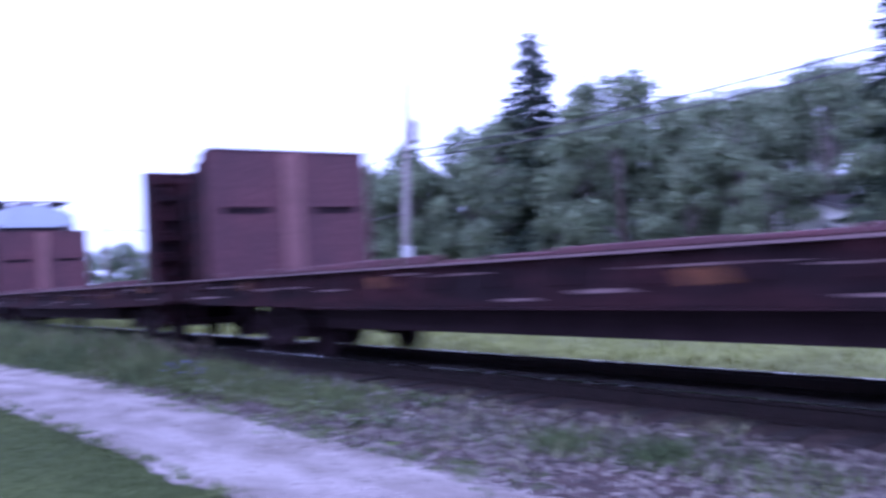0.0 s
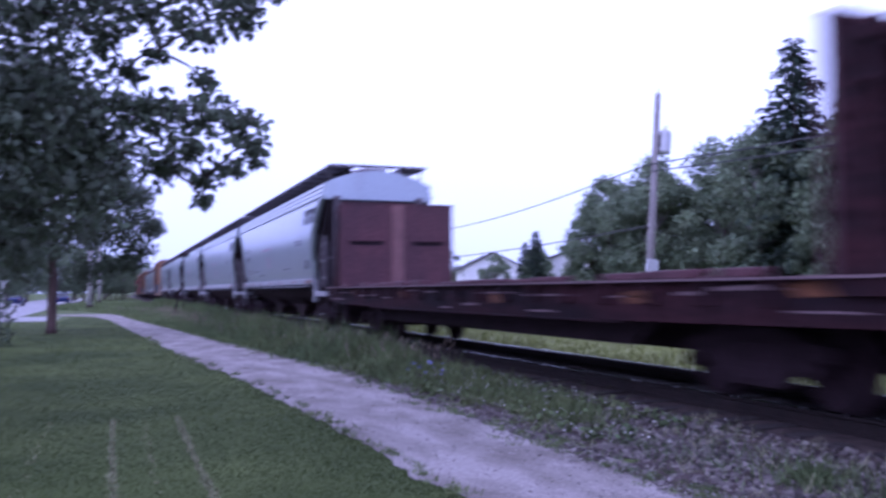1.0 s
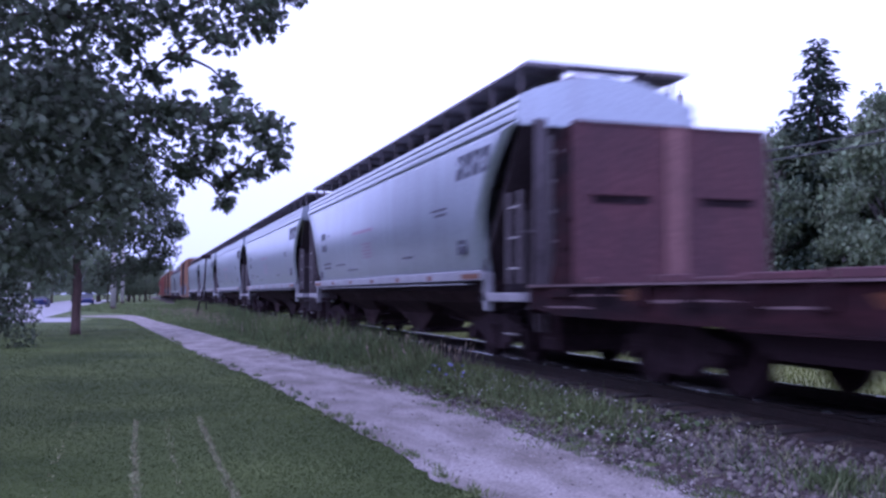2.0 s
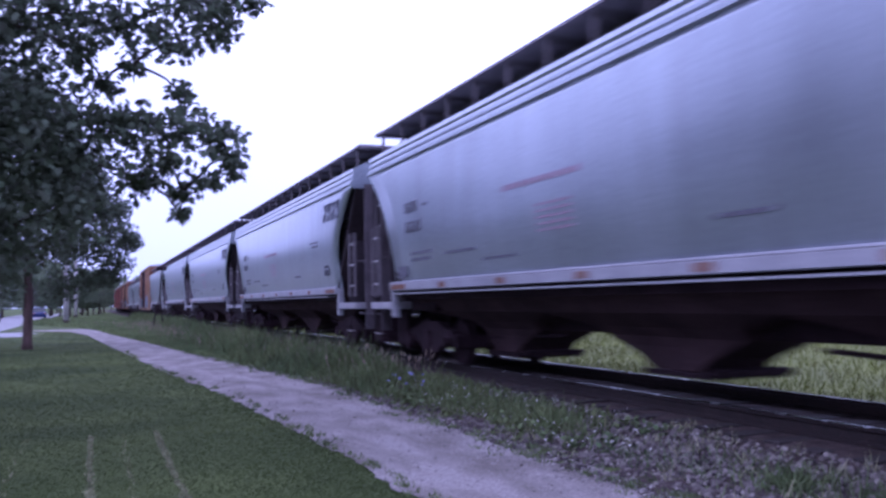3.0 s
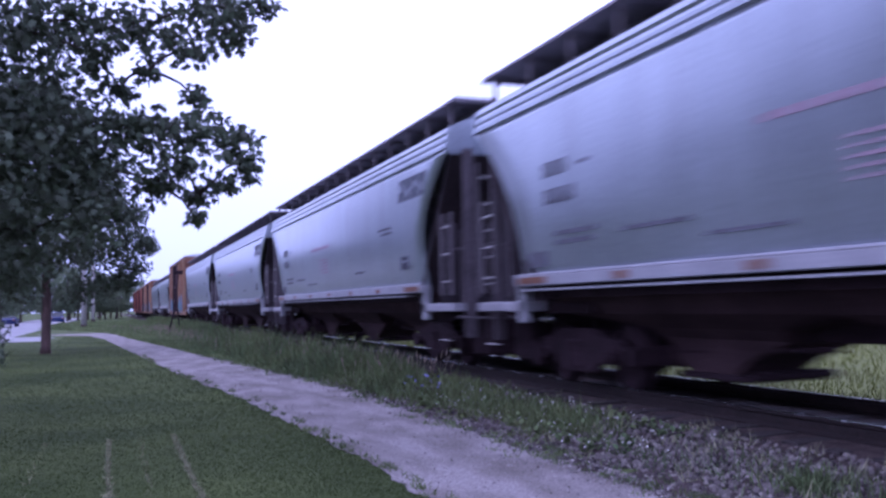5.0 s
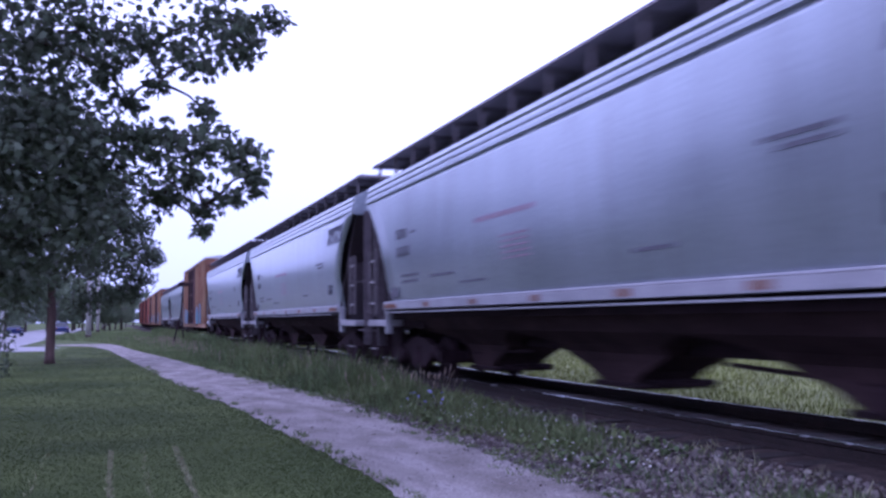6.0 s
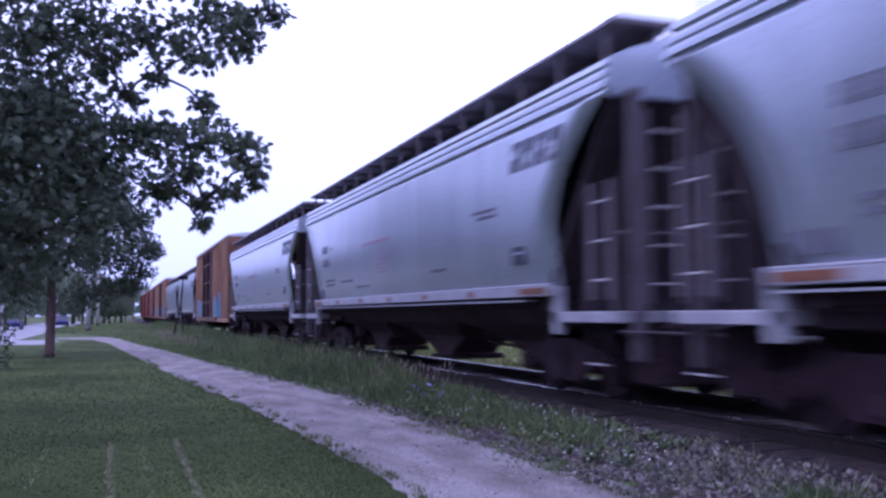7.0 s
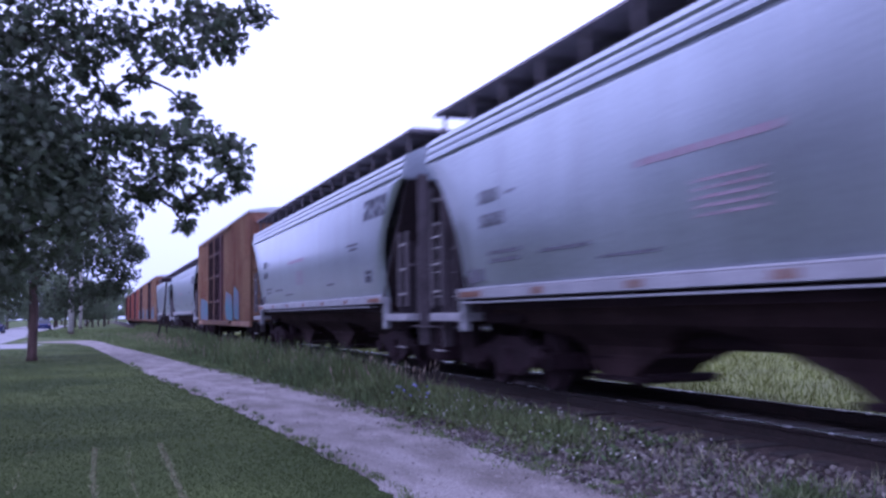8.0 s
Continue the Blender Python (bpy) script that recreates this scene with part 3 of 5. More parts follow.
        bay = part("discharge_bay", g, "bay", root, "dark brown discharge bay with underfloor shade in its colour")
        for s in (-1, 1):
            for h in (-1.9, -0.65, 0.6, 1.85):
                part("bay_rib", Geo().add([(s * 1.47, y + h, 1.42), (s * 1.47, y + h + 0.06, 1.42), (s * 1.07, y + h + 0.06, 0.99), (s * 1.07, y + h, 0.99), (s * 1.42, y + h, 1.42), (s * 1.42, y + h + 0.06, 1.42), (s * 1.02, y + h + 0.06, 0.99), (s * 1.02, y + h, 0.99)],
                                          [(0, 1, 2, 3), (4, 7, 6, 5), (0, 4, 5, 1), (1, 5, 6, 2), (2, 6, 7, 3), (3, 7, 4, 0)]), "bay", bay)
        part("outlet_gate", Geo().box(-0.56, 0.56, y - 0.78, y + 0.55, 0.21, 0.28, 0.01), "under", bay)
        part("gate_rack", Geo().box(-0.5, 0.5, y - 0.95, y - 0.7, 0.25, 0.33, 0.015), "under", bay)
    for s in (-1, 1):
        valve = part("air_cylinder", Geo().tube([(s * 0.97, 7.62, 0.9), (s * 0.97, 7.65, 0.9), (s * 0.97, 7.92, 0.9), (s * 0.97, 7.95, 0.9)], [0.05, 0.075, 0.075, 0.05], 14), "steel", root, "small bright metal cylinder under the end platform", smooth=True)
        part("bracket", Geo().box(s * 0.97 - 0.03, s * 0.97 + 0.03, 7.74, 7.82, 0.96, 1.025), "under", valve)
    part("centre_sill", Geo().box(-0.34, 0.34, -9.0, 9.0, 0.68, 1.12, 0.01), "under", root)
    for s in (-1, 1):
        part("brake_pipe", Geo().tube([(s * 0.62, -6.0, 0.92), (s * 0.62, 6.0, 0.92)], [0.025] * 2, 6), "under", root)
    # lettering and emblem as plain shapes on both sides
    for s in (-1, 1):
        def plate(name, y0, y1, z0, z1, mat, skew=0.0, lift=0.0):
            u = ((z0 + z1) / 2 - Z_SILL) / (Z_EAVE - Z_SILL)
            xx = s * (side_x(u) + 0.014 + lift)
            o = [(y0, z0), (y1, z0), (y1 + skew, z1), (y0 + skew, z1)]
            return part(name, Geo().prism(o, "x", xx - 0.004, xx + 0.004), mat, root)
        for k in range(4):
            y = -7.72 + 0.41 * k
            plate("emblem_shape", y, y + 0.29, 3.19, 3.62, "emblem", -0.12)
            plate("emblem_gap", y + 0.06, y + 0.17, 3.28 + 0.1 * (k % 2), 3.42 + 0.1 * (k % 2), "silver", -0.03, 0.004)
            if k in (0, 3):
                plate("emblem_gap", y + 0.15, y + 0.3, 3.4, 3.46, "silver", -0.02, 0.004)
        for y0, y1, z in [(-5.6, -4.7, 2.72), (-5.6, -4.9, 2.62)]:
            plate("stencil_bar", y0, y1, z, z + 0.05, "ink")
        for k in range(9):
            plate("stencil_bar", 0.02 + 0.25 * k, 0.22 + 0.25 * k, 2.71, 2.79, "inkred")
        for k in range(5):
            for y0, y1 in ((0.3, 0.62), (0.68, 0.95 + 0.06 * (k % 3)), (1.08, 1.25)):
                plate("stencil_bar", y0, y1, 2.06 + 0.085 * k, 2.095 + 0.085 * k, "inkred")
        for z, n in ((2.80, 4), (2.44, 5)):
            for k in range(n):
                y = 6.55 - 0.17 * k
                plate("stencil_mark", y - 0.115, y, z, z + 0.2, "ink", 0, 0.002)
                plate("mark_gap", y - 0.085, y - 0.04, z + 0.05 + 0.06 * (k % 2), z + 0.1 + 0.06 * (k % 2), "silver", 0, 0.006)
        plate("stencil_bar", 5.35, 5.6, 2.86, 2.91, "ink")
        for y0, y1, z, h in [(5.3, 6.4, 2.02, 0.06), (5.4, 6.4, 1.9, 0.06), (3.4, 4.7, 1.95, 0.05), (2.0, 3.2, 1.78, 0.04), (-3.2, -2.4, 1.9, 0.05)]:
            plate("stencil_bar", y0, y1, z, z + h, "ink")
        plate("consolidated_panel", -6.55, -6.1, 1.85, 2.2, "emblem", 0, 0.004)
        plate("panel_line", -6.5, -6.15, 2.0, 2.03, "silver", 0, 0.008)
        plate("end_stain", 6.7, 7.25, 1.63, 1.95, "ink")
    return root


def build_flatcar():
    root = thing("bulkhead_flatcar", "empty oxide-red bulkhead flatcar with rusty deck and sides", "freight car", "bulkhead flatcars of the train")
    L = 10.1
    part("deck", Geo().box(-1.45, 1.45, -L, L, 1.14, 1.22, 0.01), "rust", root)
    for s in (-1, 1):
        o = [(-L, 1.24), (L, 1.24), (L, 0.94), (9.2, 0.84), (5.2, 0.80), (-5.2, 0.80), (-9.2, 0.84), (-L, 0.94)]
        sill = part("side_sill", Geo().prism(o, "x", s * 1.50 - 0.03, s * 1.50 + 0.03), "rust", root, "rusty deep side sill with scuffs and orange patches")
        # pale flange colour paints the bright highlight along the deck edge
        part("sill_flange", Geo().box(min(s * 1.44, s * 1.6), max(s * 1.44, s * 1.6), -L, L, 1.245, 1.27), "chip_shine", root)
        part("lower_flange", Geo().box(min(s * 1.42, s * 1.58), max(s * 1.42, s * 1.58), -5.2, 5.2, 0.775, 0.797), "rust", root)
        for k in range(17):
            y = -7.9 + k * 0.985
            part("stake_pocket", Geo().box(min(s * 1.533, s * 1.6), max(s * 1.533, s * 1.6), y - 0.07, y + 0.07, 0.99, 1.24, 0.01), "rust", root)
            if k % 6 != 3:
                part("strap_winch", Geo().box(s * 1.42 - 0.09, s * 1.42 + 0.09, y + 0.25, y + 0.25 + random.uniform(0.6, 0.95), 1.272, 1.272 + random.uniform(0.04, 0.10), 0.012), "red", root)
        for y, w, z in [(-8.6, 0.5, 1.1), (-5.9, 0.6, 1.02), (-1.8, 0.45, 0.98), (2.8, 0.6, 1.04), (6.9, 0.5, 1.08)]:
            part("paint_patch", Geo().prism([(y, z), (y + w * 0.8, z - 0.02), (y + w, z + 0.1), (y + w * 0.4, z + 0.14), (y + 0.08, z + 0.1)], "x", s * 1.5325, s * 1.535), "orange", sill)
        for k in range(16):
            y, w, z, h = -9.2 + 1.16 * k + random.uniform(-0.3, 0.3), random.uniform(0.4, 1.9), random.uniform(0.86, 1.18), random.uniform(0.012, 0.05)
            part("scuff", Geo().prism([(y, z), (y + w * 0.9, z - 0.01), (y + w, z + h * 0.4), (y + w * 0.3, z + h)], "x", s * 1.5325, s * 1.535), "chip_shine", sill)
    for k in range(34):
        y = -8.3 + k * 0.503
        part("deck_board", Geo().box(-1.4, 1.4, y - 0.23, y + 0.23, 1.222, 1.25 + random.uniform(0, 0.012)), "rust", root)
    part("centre_sill", Geo().prism([(-L, 1.13), (L, 1.13), (L, 0.78), (6.0, 0.72), (5.0, 0.42), (-5.0, 0.42), (-6.0, 0.72), (-L, 0.78)], "x", -0.4, 0.4), "under", root)
    for s in (-1, 1):
        part("stringer", Geo().prism([(-5.9, 1.13), (5.9, 1.13), (5.6, 0.8), (5.0, 0.5), (-5.0, 0.5), (-5.6, 0.8)], "x", s * 1.2 - 0.03, s * 1.2 + 0.03), "under", root)
    for y in (-4.0, -2.0, 0, 2.0, 4.0):
        part("cross_bearer", Geo().prism([(-1.46, 1.13), (1.46, 1.13), (1.46, 1.0), (0.4, 0.6), (-0.4, 0.6), (-1.46, 1.0)], "y", y - 0.06, y + 0.06), "under", root)
    part("brake_cylinder", Geo().tube([(-0.9, 2.4, 0.85), (-0.9, 3.2, 0.85)], [0.2, 0.2], 12), "under", root)
    part("air_reservoir", Geo().tube([(-0.95, -3.2, 0.82), (-0.95, -1.9, 0.82)], [0.22, 0.22], 12), "under", root)
    for e in (-1, 1):
        yb = e * 8.6
        inner = -e
        bulk = part("bulkhead", Geo().box(-1.56, 1.56, yb - 0.05, yb + 0.05, 1.22, 3.45, 0.015), "red", root, "oxide-red end bulkhead with two slots")
        yf = yb + inner * 0.05
        part("centre_post", Geo().box(-0.17, 0.17, min(yf, yf + inner * 0.035), max(yf, yf + inner * 0.035), 1.24, 3.44, 0.008), "redpost", bulk)
        for x0, x1 in ((-1.28, -0.42), (0.42, 1.28)):
            part("slot", Geo().box(x0, x1, min(yf + inner * 0.003, yf + inner * 0.012), max(yf + inner * 0.003, yf + inner * 0.012), 2.37, 2.48), "under", bulk, "dark horizontal slot")
            part("slot_hood", Geo().box(x0 - 0.02, x1 + 0.02, min(yf, yf + inner * 0.06), max(yf, yf + inner * 0.06), 2.48, 2.51), "red", bulk)
        part("top_rail", Geo().box(-1.56, 1.56, yb - 0.07, yb + 0.07, 3.445, 3.49, 0.01), "red", bulk)
        # outer framing
        yo = yb + e * 0.05
        part("outer_sheet", Geo().box(-1.55, 1.55, min(yo, yo + e * 0.012), max(yo, yo + e * 0.012), 1.23, 3.44), "rust", bulk)
        for x in (-1.52, -0.75, 0.0, 0.75, 1.52):
            part("outer_post", Geo().prism([(yo, 1.1), (yo + e * 0.75, 1.1), (yo + e * 0.5, 1.7), (yo + e * 0.2, 3.42), (yo, 3.42)], "x", x - 0.06, x + 0.06), "rust", bulk)
        for z in (1.75, 2.15, 2.55, 2.95, 3.3):
            part("outer_rib", Geo().box(-1.58, 1.58, min(yo, yo + e * 0.14), max(yo, yo + e * 0.14), z - 0.05, z + 0.05, 0.01), "rust", bulk)
        for s in (-1, 1):
            ladder(root, s * 1.3, yo + e * 0.55, 1.22, 3.3, "x", 5, 0.4, "rust")
            part("step_iron", Geo().tube([(s * 1.5, e * 9.3, 1.0), (s * 1.5, e * 9.3, 0.5), (s * 1.5, e * 9.8, 0.5), (s * 1.5, e * 9.8, 1.0)], [0.02] * 4, 6), "rust", root)
        part("end_sill", Geo().box(-1.5, 1.5, min(e * 10.1, e * 10.22), max(e * 10.1, e * 10.22), 0.85, 1.25, 0.02), "rust", root)
        part("brake_wheel", Geo().tube([(-0.7, e * 9.9, 1.9), (-0.7, e * 9.95, 1.9)], [0.28, 0.28], 16), "rust", root)
        part("brake_mast", Geo().tube([(-0.7, e * 9.93, 1.3), (-0.7, e * 9.93, 1.95)], [0.03, 0.03], 6), "rust", root)
        truck(root, e * 7.0)
        coupler(root, e * 10.5, e)
    return root


def build_boxcar(mat="boxcar", label="tall orange-brown boxcar with ribbed sides and blue spray-painted patches", marks=True):
    root = thing("boxcar", label, "freight car", "boxcars of the train")
    L = 9.2
    part("body", Geo().box(-1.5, 1.5, -L, L, 0.95, 5.2, 0.02), mat, root)
    o = [(-1.6, 5.2), (1.6, 5.2), (1.6, 5.28), (0.8, 5.4), (0, 5.45), (-0.8, 5.4), (-1.6, 5.28)]
    part("roof", Geo().prism(o, "y", -L - 0.04, L + 0.04), "roof", root, "galvanised roof")
    for s in (-1, 1):
        part("side_sill", Geo().box(min(s * 1.45, s * 1.56), max(s * 1.45, s * 1.56), -L, L, 0.75, 0.96, 0.01), mat, root)
        for k in range(29):
            y = -L + 0.12 + k * (2 * L - 0.24) / 28
            if not -1.4 < y < 3.95:
                rib = part("side_rib", Geo().box(min(s * 1.503, s * 1.6), max(s * 1.503, s * 1.6), y - 0.06, y + 0.06, 0.97, 5.19, 0.012), mat, root)
                # dark strip painting in the shade beside the rib
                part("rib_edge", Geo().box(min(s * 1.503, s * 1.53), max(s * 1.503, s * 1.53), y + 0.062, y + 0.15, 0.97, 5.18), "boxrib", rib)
        part("door_track", Geo().box(min(s * 1.505, s * 1.66), max(s * 1.505, s * 1.66), -4.2, 6.6, 5.02, 5.12, 0.01), "boxrib", root)
        part("door_track", Geo().box(min(s * 1.57, s * 1.68), max(s * 1.57, s * 1.68), -4.2, 6.6, 0.86, 0.965, 0.01), "boxrib", root)
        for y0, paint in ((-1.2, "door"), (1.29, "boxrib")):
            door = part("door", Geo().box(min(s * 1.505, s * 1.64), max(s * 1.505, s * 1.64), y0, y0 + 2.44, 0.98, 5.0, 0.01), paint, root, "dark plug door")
            for k in range(4):
                part("door_rod", Geo().tube([(s * 1.665, y0 + 0.4 + k * 0.54, 1.0), (s * 1.665, y0 + 0.4 + k * 0.54, 4.95)], [0.03] * 2, 6), "under", door)
            for z in (1.9, 3.1, 4.2):
                part("door_rail", Geo().box(min(s * 1.642, s * 1.68), max(s * 1.642, s * 1.68), y0 + 0.08, y0 + 2.36, z - 0.05, z + 0.05), paint, door)
        if marks:
            for y0, y1, z0, z1 in [(-6.8, -5.1, 1.0, 2.45), (-4.85, -2.5, 0.98, 2.3), (4.3, 7.9, 0.98, 2.2)]:
                part("spray_patch", Geo().prism([(y0, z0), (y1 - 0.2, z0 + 0.05), (y1, z0 + 0.6), (y1 - 0.25, z1), (y0 + 0.5, z1 - 0.2), (y0 + 0.12, z1 - 0.35)], "x", s * 1.602, s * 1.606), "blue", root, "blue spray-painted patch")
    for e in (-1, 1):
        for k in range(7):
            z = 1.3 + 0.6 * k
            part("end_corrugation", Geo().box(-1.4, 1.4, min(e * L, e * (L + 0.09)), max(e * L, e * (L + 0.09)), z - 0.12, z + 0.12, 0.03), mat, root)
        ladder(root, -1.3, e * (L + 0.12), 0.95, 4.9, "x", 9, 0.42, "boxrib")
        truck(root, e * 6.9)
        coupler(root, e * 9.55, e)
    part("centre_sill", Geo().box(-0.35, 0.35, -L, L, 0.7, 0.95), "under", root)
    return root


SPEED = 12.19
CARS = []                         # (car, middle at the start of the clip)
flat = build_flatcar()
CARS += [(flat, 26.95), (copy_thing(flat, pose(0, 0, 0)), 6.3)]
hopper = build_hopper()
CARS.append((hopper, 46.3))
for y in (65.5, 84.7, 103.9, 123.1, 161.9, 181.1):
    CARS.append((copy_thing(hopper, pose(0, 0, 0)), y))
box = build_boxcar()
CARS.append((box, 142.3))
for y in (200.6, 220.0):
    CARS.append((copy_thing(box, pose(0, 0, 0)), y))
redbox = build_boxcar("boxred", "dull red boxcar far down the train", False)
CARS.append((redbox, 239.4))
for y in (258.8, 278.2):
    CARS.append((copy_thing(redbox, pose(0, 0, 0)), y))
CARS = [(car, y - 0.25) for car, y in CARS]
for car, y in CARS:
    car.matrix_world = pose(TRACK_X, y, RAIL_Z)

# ---------- plants on the ground ----------
BLADE = [(-0.5, 0, 0), (0.5, 0, 0), (0.12, 0.25, 1.0)]
TALL = [(-0.5, 0, 0), (0.5, 0, 0), (-0.38, 0.1, 0.5), (0.38, 0.1, 0.5), (0.0, 0.42, 1.0)]
TALL_T = [(0, 1, 3), (0, 3, 2), (2, 3, 4)]


def edge_l(y):
    return np.interp(y, PY, PL)


def edge_r(y):
    return np.interp(y, PY, PR)


def blades(name, xy, height, width, mat, label, category, template=BLADE, tris=((0, 1, 2),), z=0.0, lean=0.35):
    n = len(xy)
    place = np.column_stack([xy, np.full(n, z) if np.isscalar(z) else z])
    size = np.column_stack([width, height, height])
    v, f = scatter(template, tris, place, rng.uniform(0, 2 * math.pi, n), rng.normal(0, lean, n), rng.normal(0, lean, n), size)
    return tagged(part(name, (v, f), mat), label, category, kind="stuff")


def bed_z(x):
    return np.interp(x, [4.55, 4.95, 5.35, 5.7, 6.0], [0.0, 0.035, 0.08, 0.12, 0.15])


def build_grass():
    # mown lawn, thinning with distance
    n = 240000
    y = 5.2 * np.exp(rng.uniform(0, 1, n) * math.log(60 / 5.2))
    x = edge_l(y) + 0.1 - (rng.uniform(0, 1, n) ** 1.25) * (y * 0.55 + 1.0) + rng.normal(0, 0.07, n)
    ok = (x < edge_l(y) + 0.16) & ~((y > 51.5) & (x < -2.5))
    x, y = x[ok], y[ok]
    h = rng.uniform(0.008, 0.022, len(x))
    blades("lawn_grass", np.column_stack([x, y]), h, 0.005 + 0.0007 * y, "blade", "short mown green lawn grass beside the path", "grass")
    n = 42000
    x, y = rng.uniform(-7, 2.45, n), rng.uniform(-7, 5.6, n)
    blades("lawn_grass", np.column_stack([x, y]), rng.uniform(0.012, 0.03, n), np.full(n, 0.008), "blade", "short mown green lawn grass round the viewer", "grass")
    # dry wheel lines across the lawn
    pts = []
    for x0, amp, n in ((0.02, 0.02, 800), (0.72, 0.02, 1000), (-0.65, 0.03, 110), (0.36, 0.03, 150)):
        yy = 5.2 + 6.2 * rng.uniform(0, 1, n) ** 1.15
        pts.append(np.column_stack([x0 + amp * np.sin(yy * 0.5 + x0) + rng.normal(0, 0.017, n), yy]))
    xy = np.concatenate(pts)
    blades("dry_wheel_lines", xy, rng.uniform(0.025, 0.05, len(xy)), np.full(len(xy), 0.012), "straw", "pale dry wheel lines across the lawn", "grass", lean=0.7)
    # strip of tall weeds between path and track
    n = 125000
    y = 3.0 * np.exp(rng.uniform(0, 1, n) * math.log(120 / 3.0))
    u = rng.beta(1.6, 1.5, n)
    low = np.maximum(edge_r(y) + 0.12, 3.3 + np.clip(y - 24, 0, 60) * 0.016)
    x = low + u * (5.95 - low)
    thick = np.array([noise.noise((a * 1.1, b * 0.55, 7)) for a, b in zip(x, y)])
    keep = rng.uniform(0, 1, n) < np.clip((y - 6.0) / 6.0, 0.09, 1.0) * np.clip(0.6 + 1.6 * thick, 0.05, 1.0)
    x, y, thick, u = x[keep], y[keep], thick[keep], u[keep]
    rise = np.clip((y - 11) / 10, 0.0, 1.0)
    h = np.clip(rng.gamma(4, 0.05, len(x)) * (0.4 + 1.0 * rise) * (1 + thick * 0.9), 0.04, 0.75) * (0.5 + 0.8 * np.sin(math.pi * u)) * (1 - 0.45 * (u > 0.7) * (y < 30))
    blades("tall_weeds", np.column_stack([x, y]), h, 0.006 + 0.00085 * y, "weed", "strip of tall green weeds between path and track", "weeds", TALL, TALL_T, bed_z(x) - 0.01, 0.3)
    # rough verge between the far path and the weeds
    n = 30000
    y = 20 * np.exp(rng.uniform(0, 1, n) * math.log(130 / 20))
    x = edge_r(y) + 0.1 + rng.uniform(0, 1, n) * np.maximum(0.2, 4.6 - edge_r(y))
    h = rng.uniform(0.04, 0.13, n) * np.clip(1 + (y - 40) / 40, 0.7, 2.2)
    blades("verge_grass", np.column_stack([x, y]), h, 0.006 + 0.0011 * y, "verge", "rough yellow-green verge grass beside the far path", "grass", TALL, TALL_T, 0.0, 0.4)
    # seed heads and stalks
    n = 1500
    y = rng.uniform(15.5, 75, n)
    x = edge_r(y) + 0.3 + rng.beta(2.5, 1.2, n) * (5.9 - edge_r(y) - 0.3)
    stalk = [(-0.5, 0, 0), (0.5, 0, 0), (0.5, 0.05, 0.7), (-0.5, 0.05, 0.7), (-2.2, 0.07, 0.8), (2.2, 0.07, 0.8), (0, 0.1, 1.0)]
    blades("seed_stalks", np.column_stack([x, y]), rng.uniform(0.28, 0.56, n), np.full(n, 0.008), "seed", "pale brown seed heads over the weeds", "weeds", stalk, [(0, 1, 2), (0, 2, 3), (3, 2, 5), (3, 5, 4), (4, 5, 6)], bed_z(x), 0.18)
    # broad low leaves along the stony edge
    n = 170
    cy = 7.6 * np.exp(rng.uniform(0, 1, n) * math.log(30 / 7.6))
    cx = edge_r(cy) + 0.25 + rng.uniform(0, 1, n) * 1.3
    k = 14
    px, py = np.repeat(cx, k) + rng.normal(0, 0.05, n * k), np.repeat(cy, k) + rng.normal(0, 0.05, n * k)
    leaf = [(0, 0, 0), (-0.28, 0.3, 0.16), (0.28, 0.3, 0.16), (-0.3, 0.65, 0.24), (0.3, 0.65, 0.24), (0, 1, 0.16)]
    s = np.repeat(rng.uniform(0.04, 0.10, n), k) * rng.uniform(0.6, 1.2, n * k)
    v, f = scatter(leaf, [(0, 2, 1), (1, 2, 4), (1, 4, 3), (3, 4, 5)], np.column_stack([px, py, bed_z(px) + rng.uniform(0.0, 0.1, n * k)]), rng.uniform(0, 6.28, n * k), rng.uniform(0.1, 0.9, n * k), rng.normal(0, 0.3, n * k), s)
    tagged(part("broad_leaf_weeds", (v, f), "weed"), "low broad-leaved weeds at the stony edge", "weeds", kind="stuff")
    # dry tufts among the stones
    n, k = 60, 14
    cy, cx = rng.uniform(4.2, 13, n), rng.uniform(4.15, 5.9, n)
    xy = np.column_stack([np.repeat(cx, k) + rng.normal(0, 0.06, n * k), np.repeat(cy, k) + rng.normal(0, 0.06, n * k)])
    blades("dry_tufts", xy, rng.uniform(0.05, 0.2, n * k), rng.uniform(0.005, 0.012, n * k), "straw", "pale dry grass tufts among the track-side stones", "grass", TALL, TALL_T, bed_z(xy[:, 0]), 0.5)
    # two green tufts standing alone on the shoulder
    for x, y in ((4.96, 5.54), (5.06, 4.58)):
        n = 420
        xy = np.column_stack([rng.normal(x, 0.11, n), rng.normal(y, 0.11, n)])
        blades("shoulder_tuft", xy, rng.uniform(0.06, 0.2, n), rng.uniform(0.008, 0.016, n), "weed", "low green weed tuft among the stones", "weeds", TALL, TALL_T, bed_z(xy[:, 0]), 0.5)
    # flowers
    petal = [(0, 0, 0), (0.5, 0.1, 0.15), (0.35, 0.4, 0.15), (-0.1, 0.5, 0.15), (-0.5, 0.1, 0.15), (-0.35, -0.35, 0.15), (0.2, -0.45, 0.15)]
    fan = [(0, i, i % 6 + 1) for i in range(1, 7)]
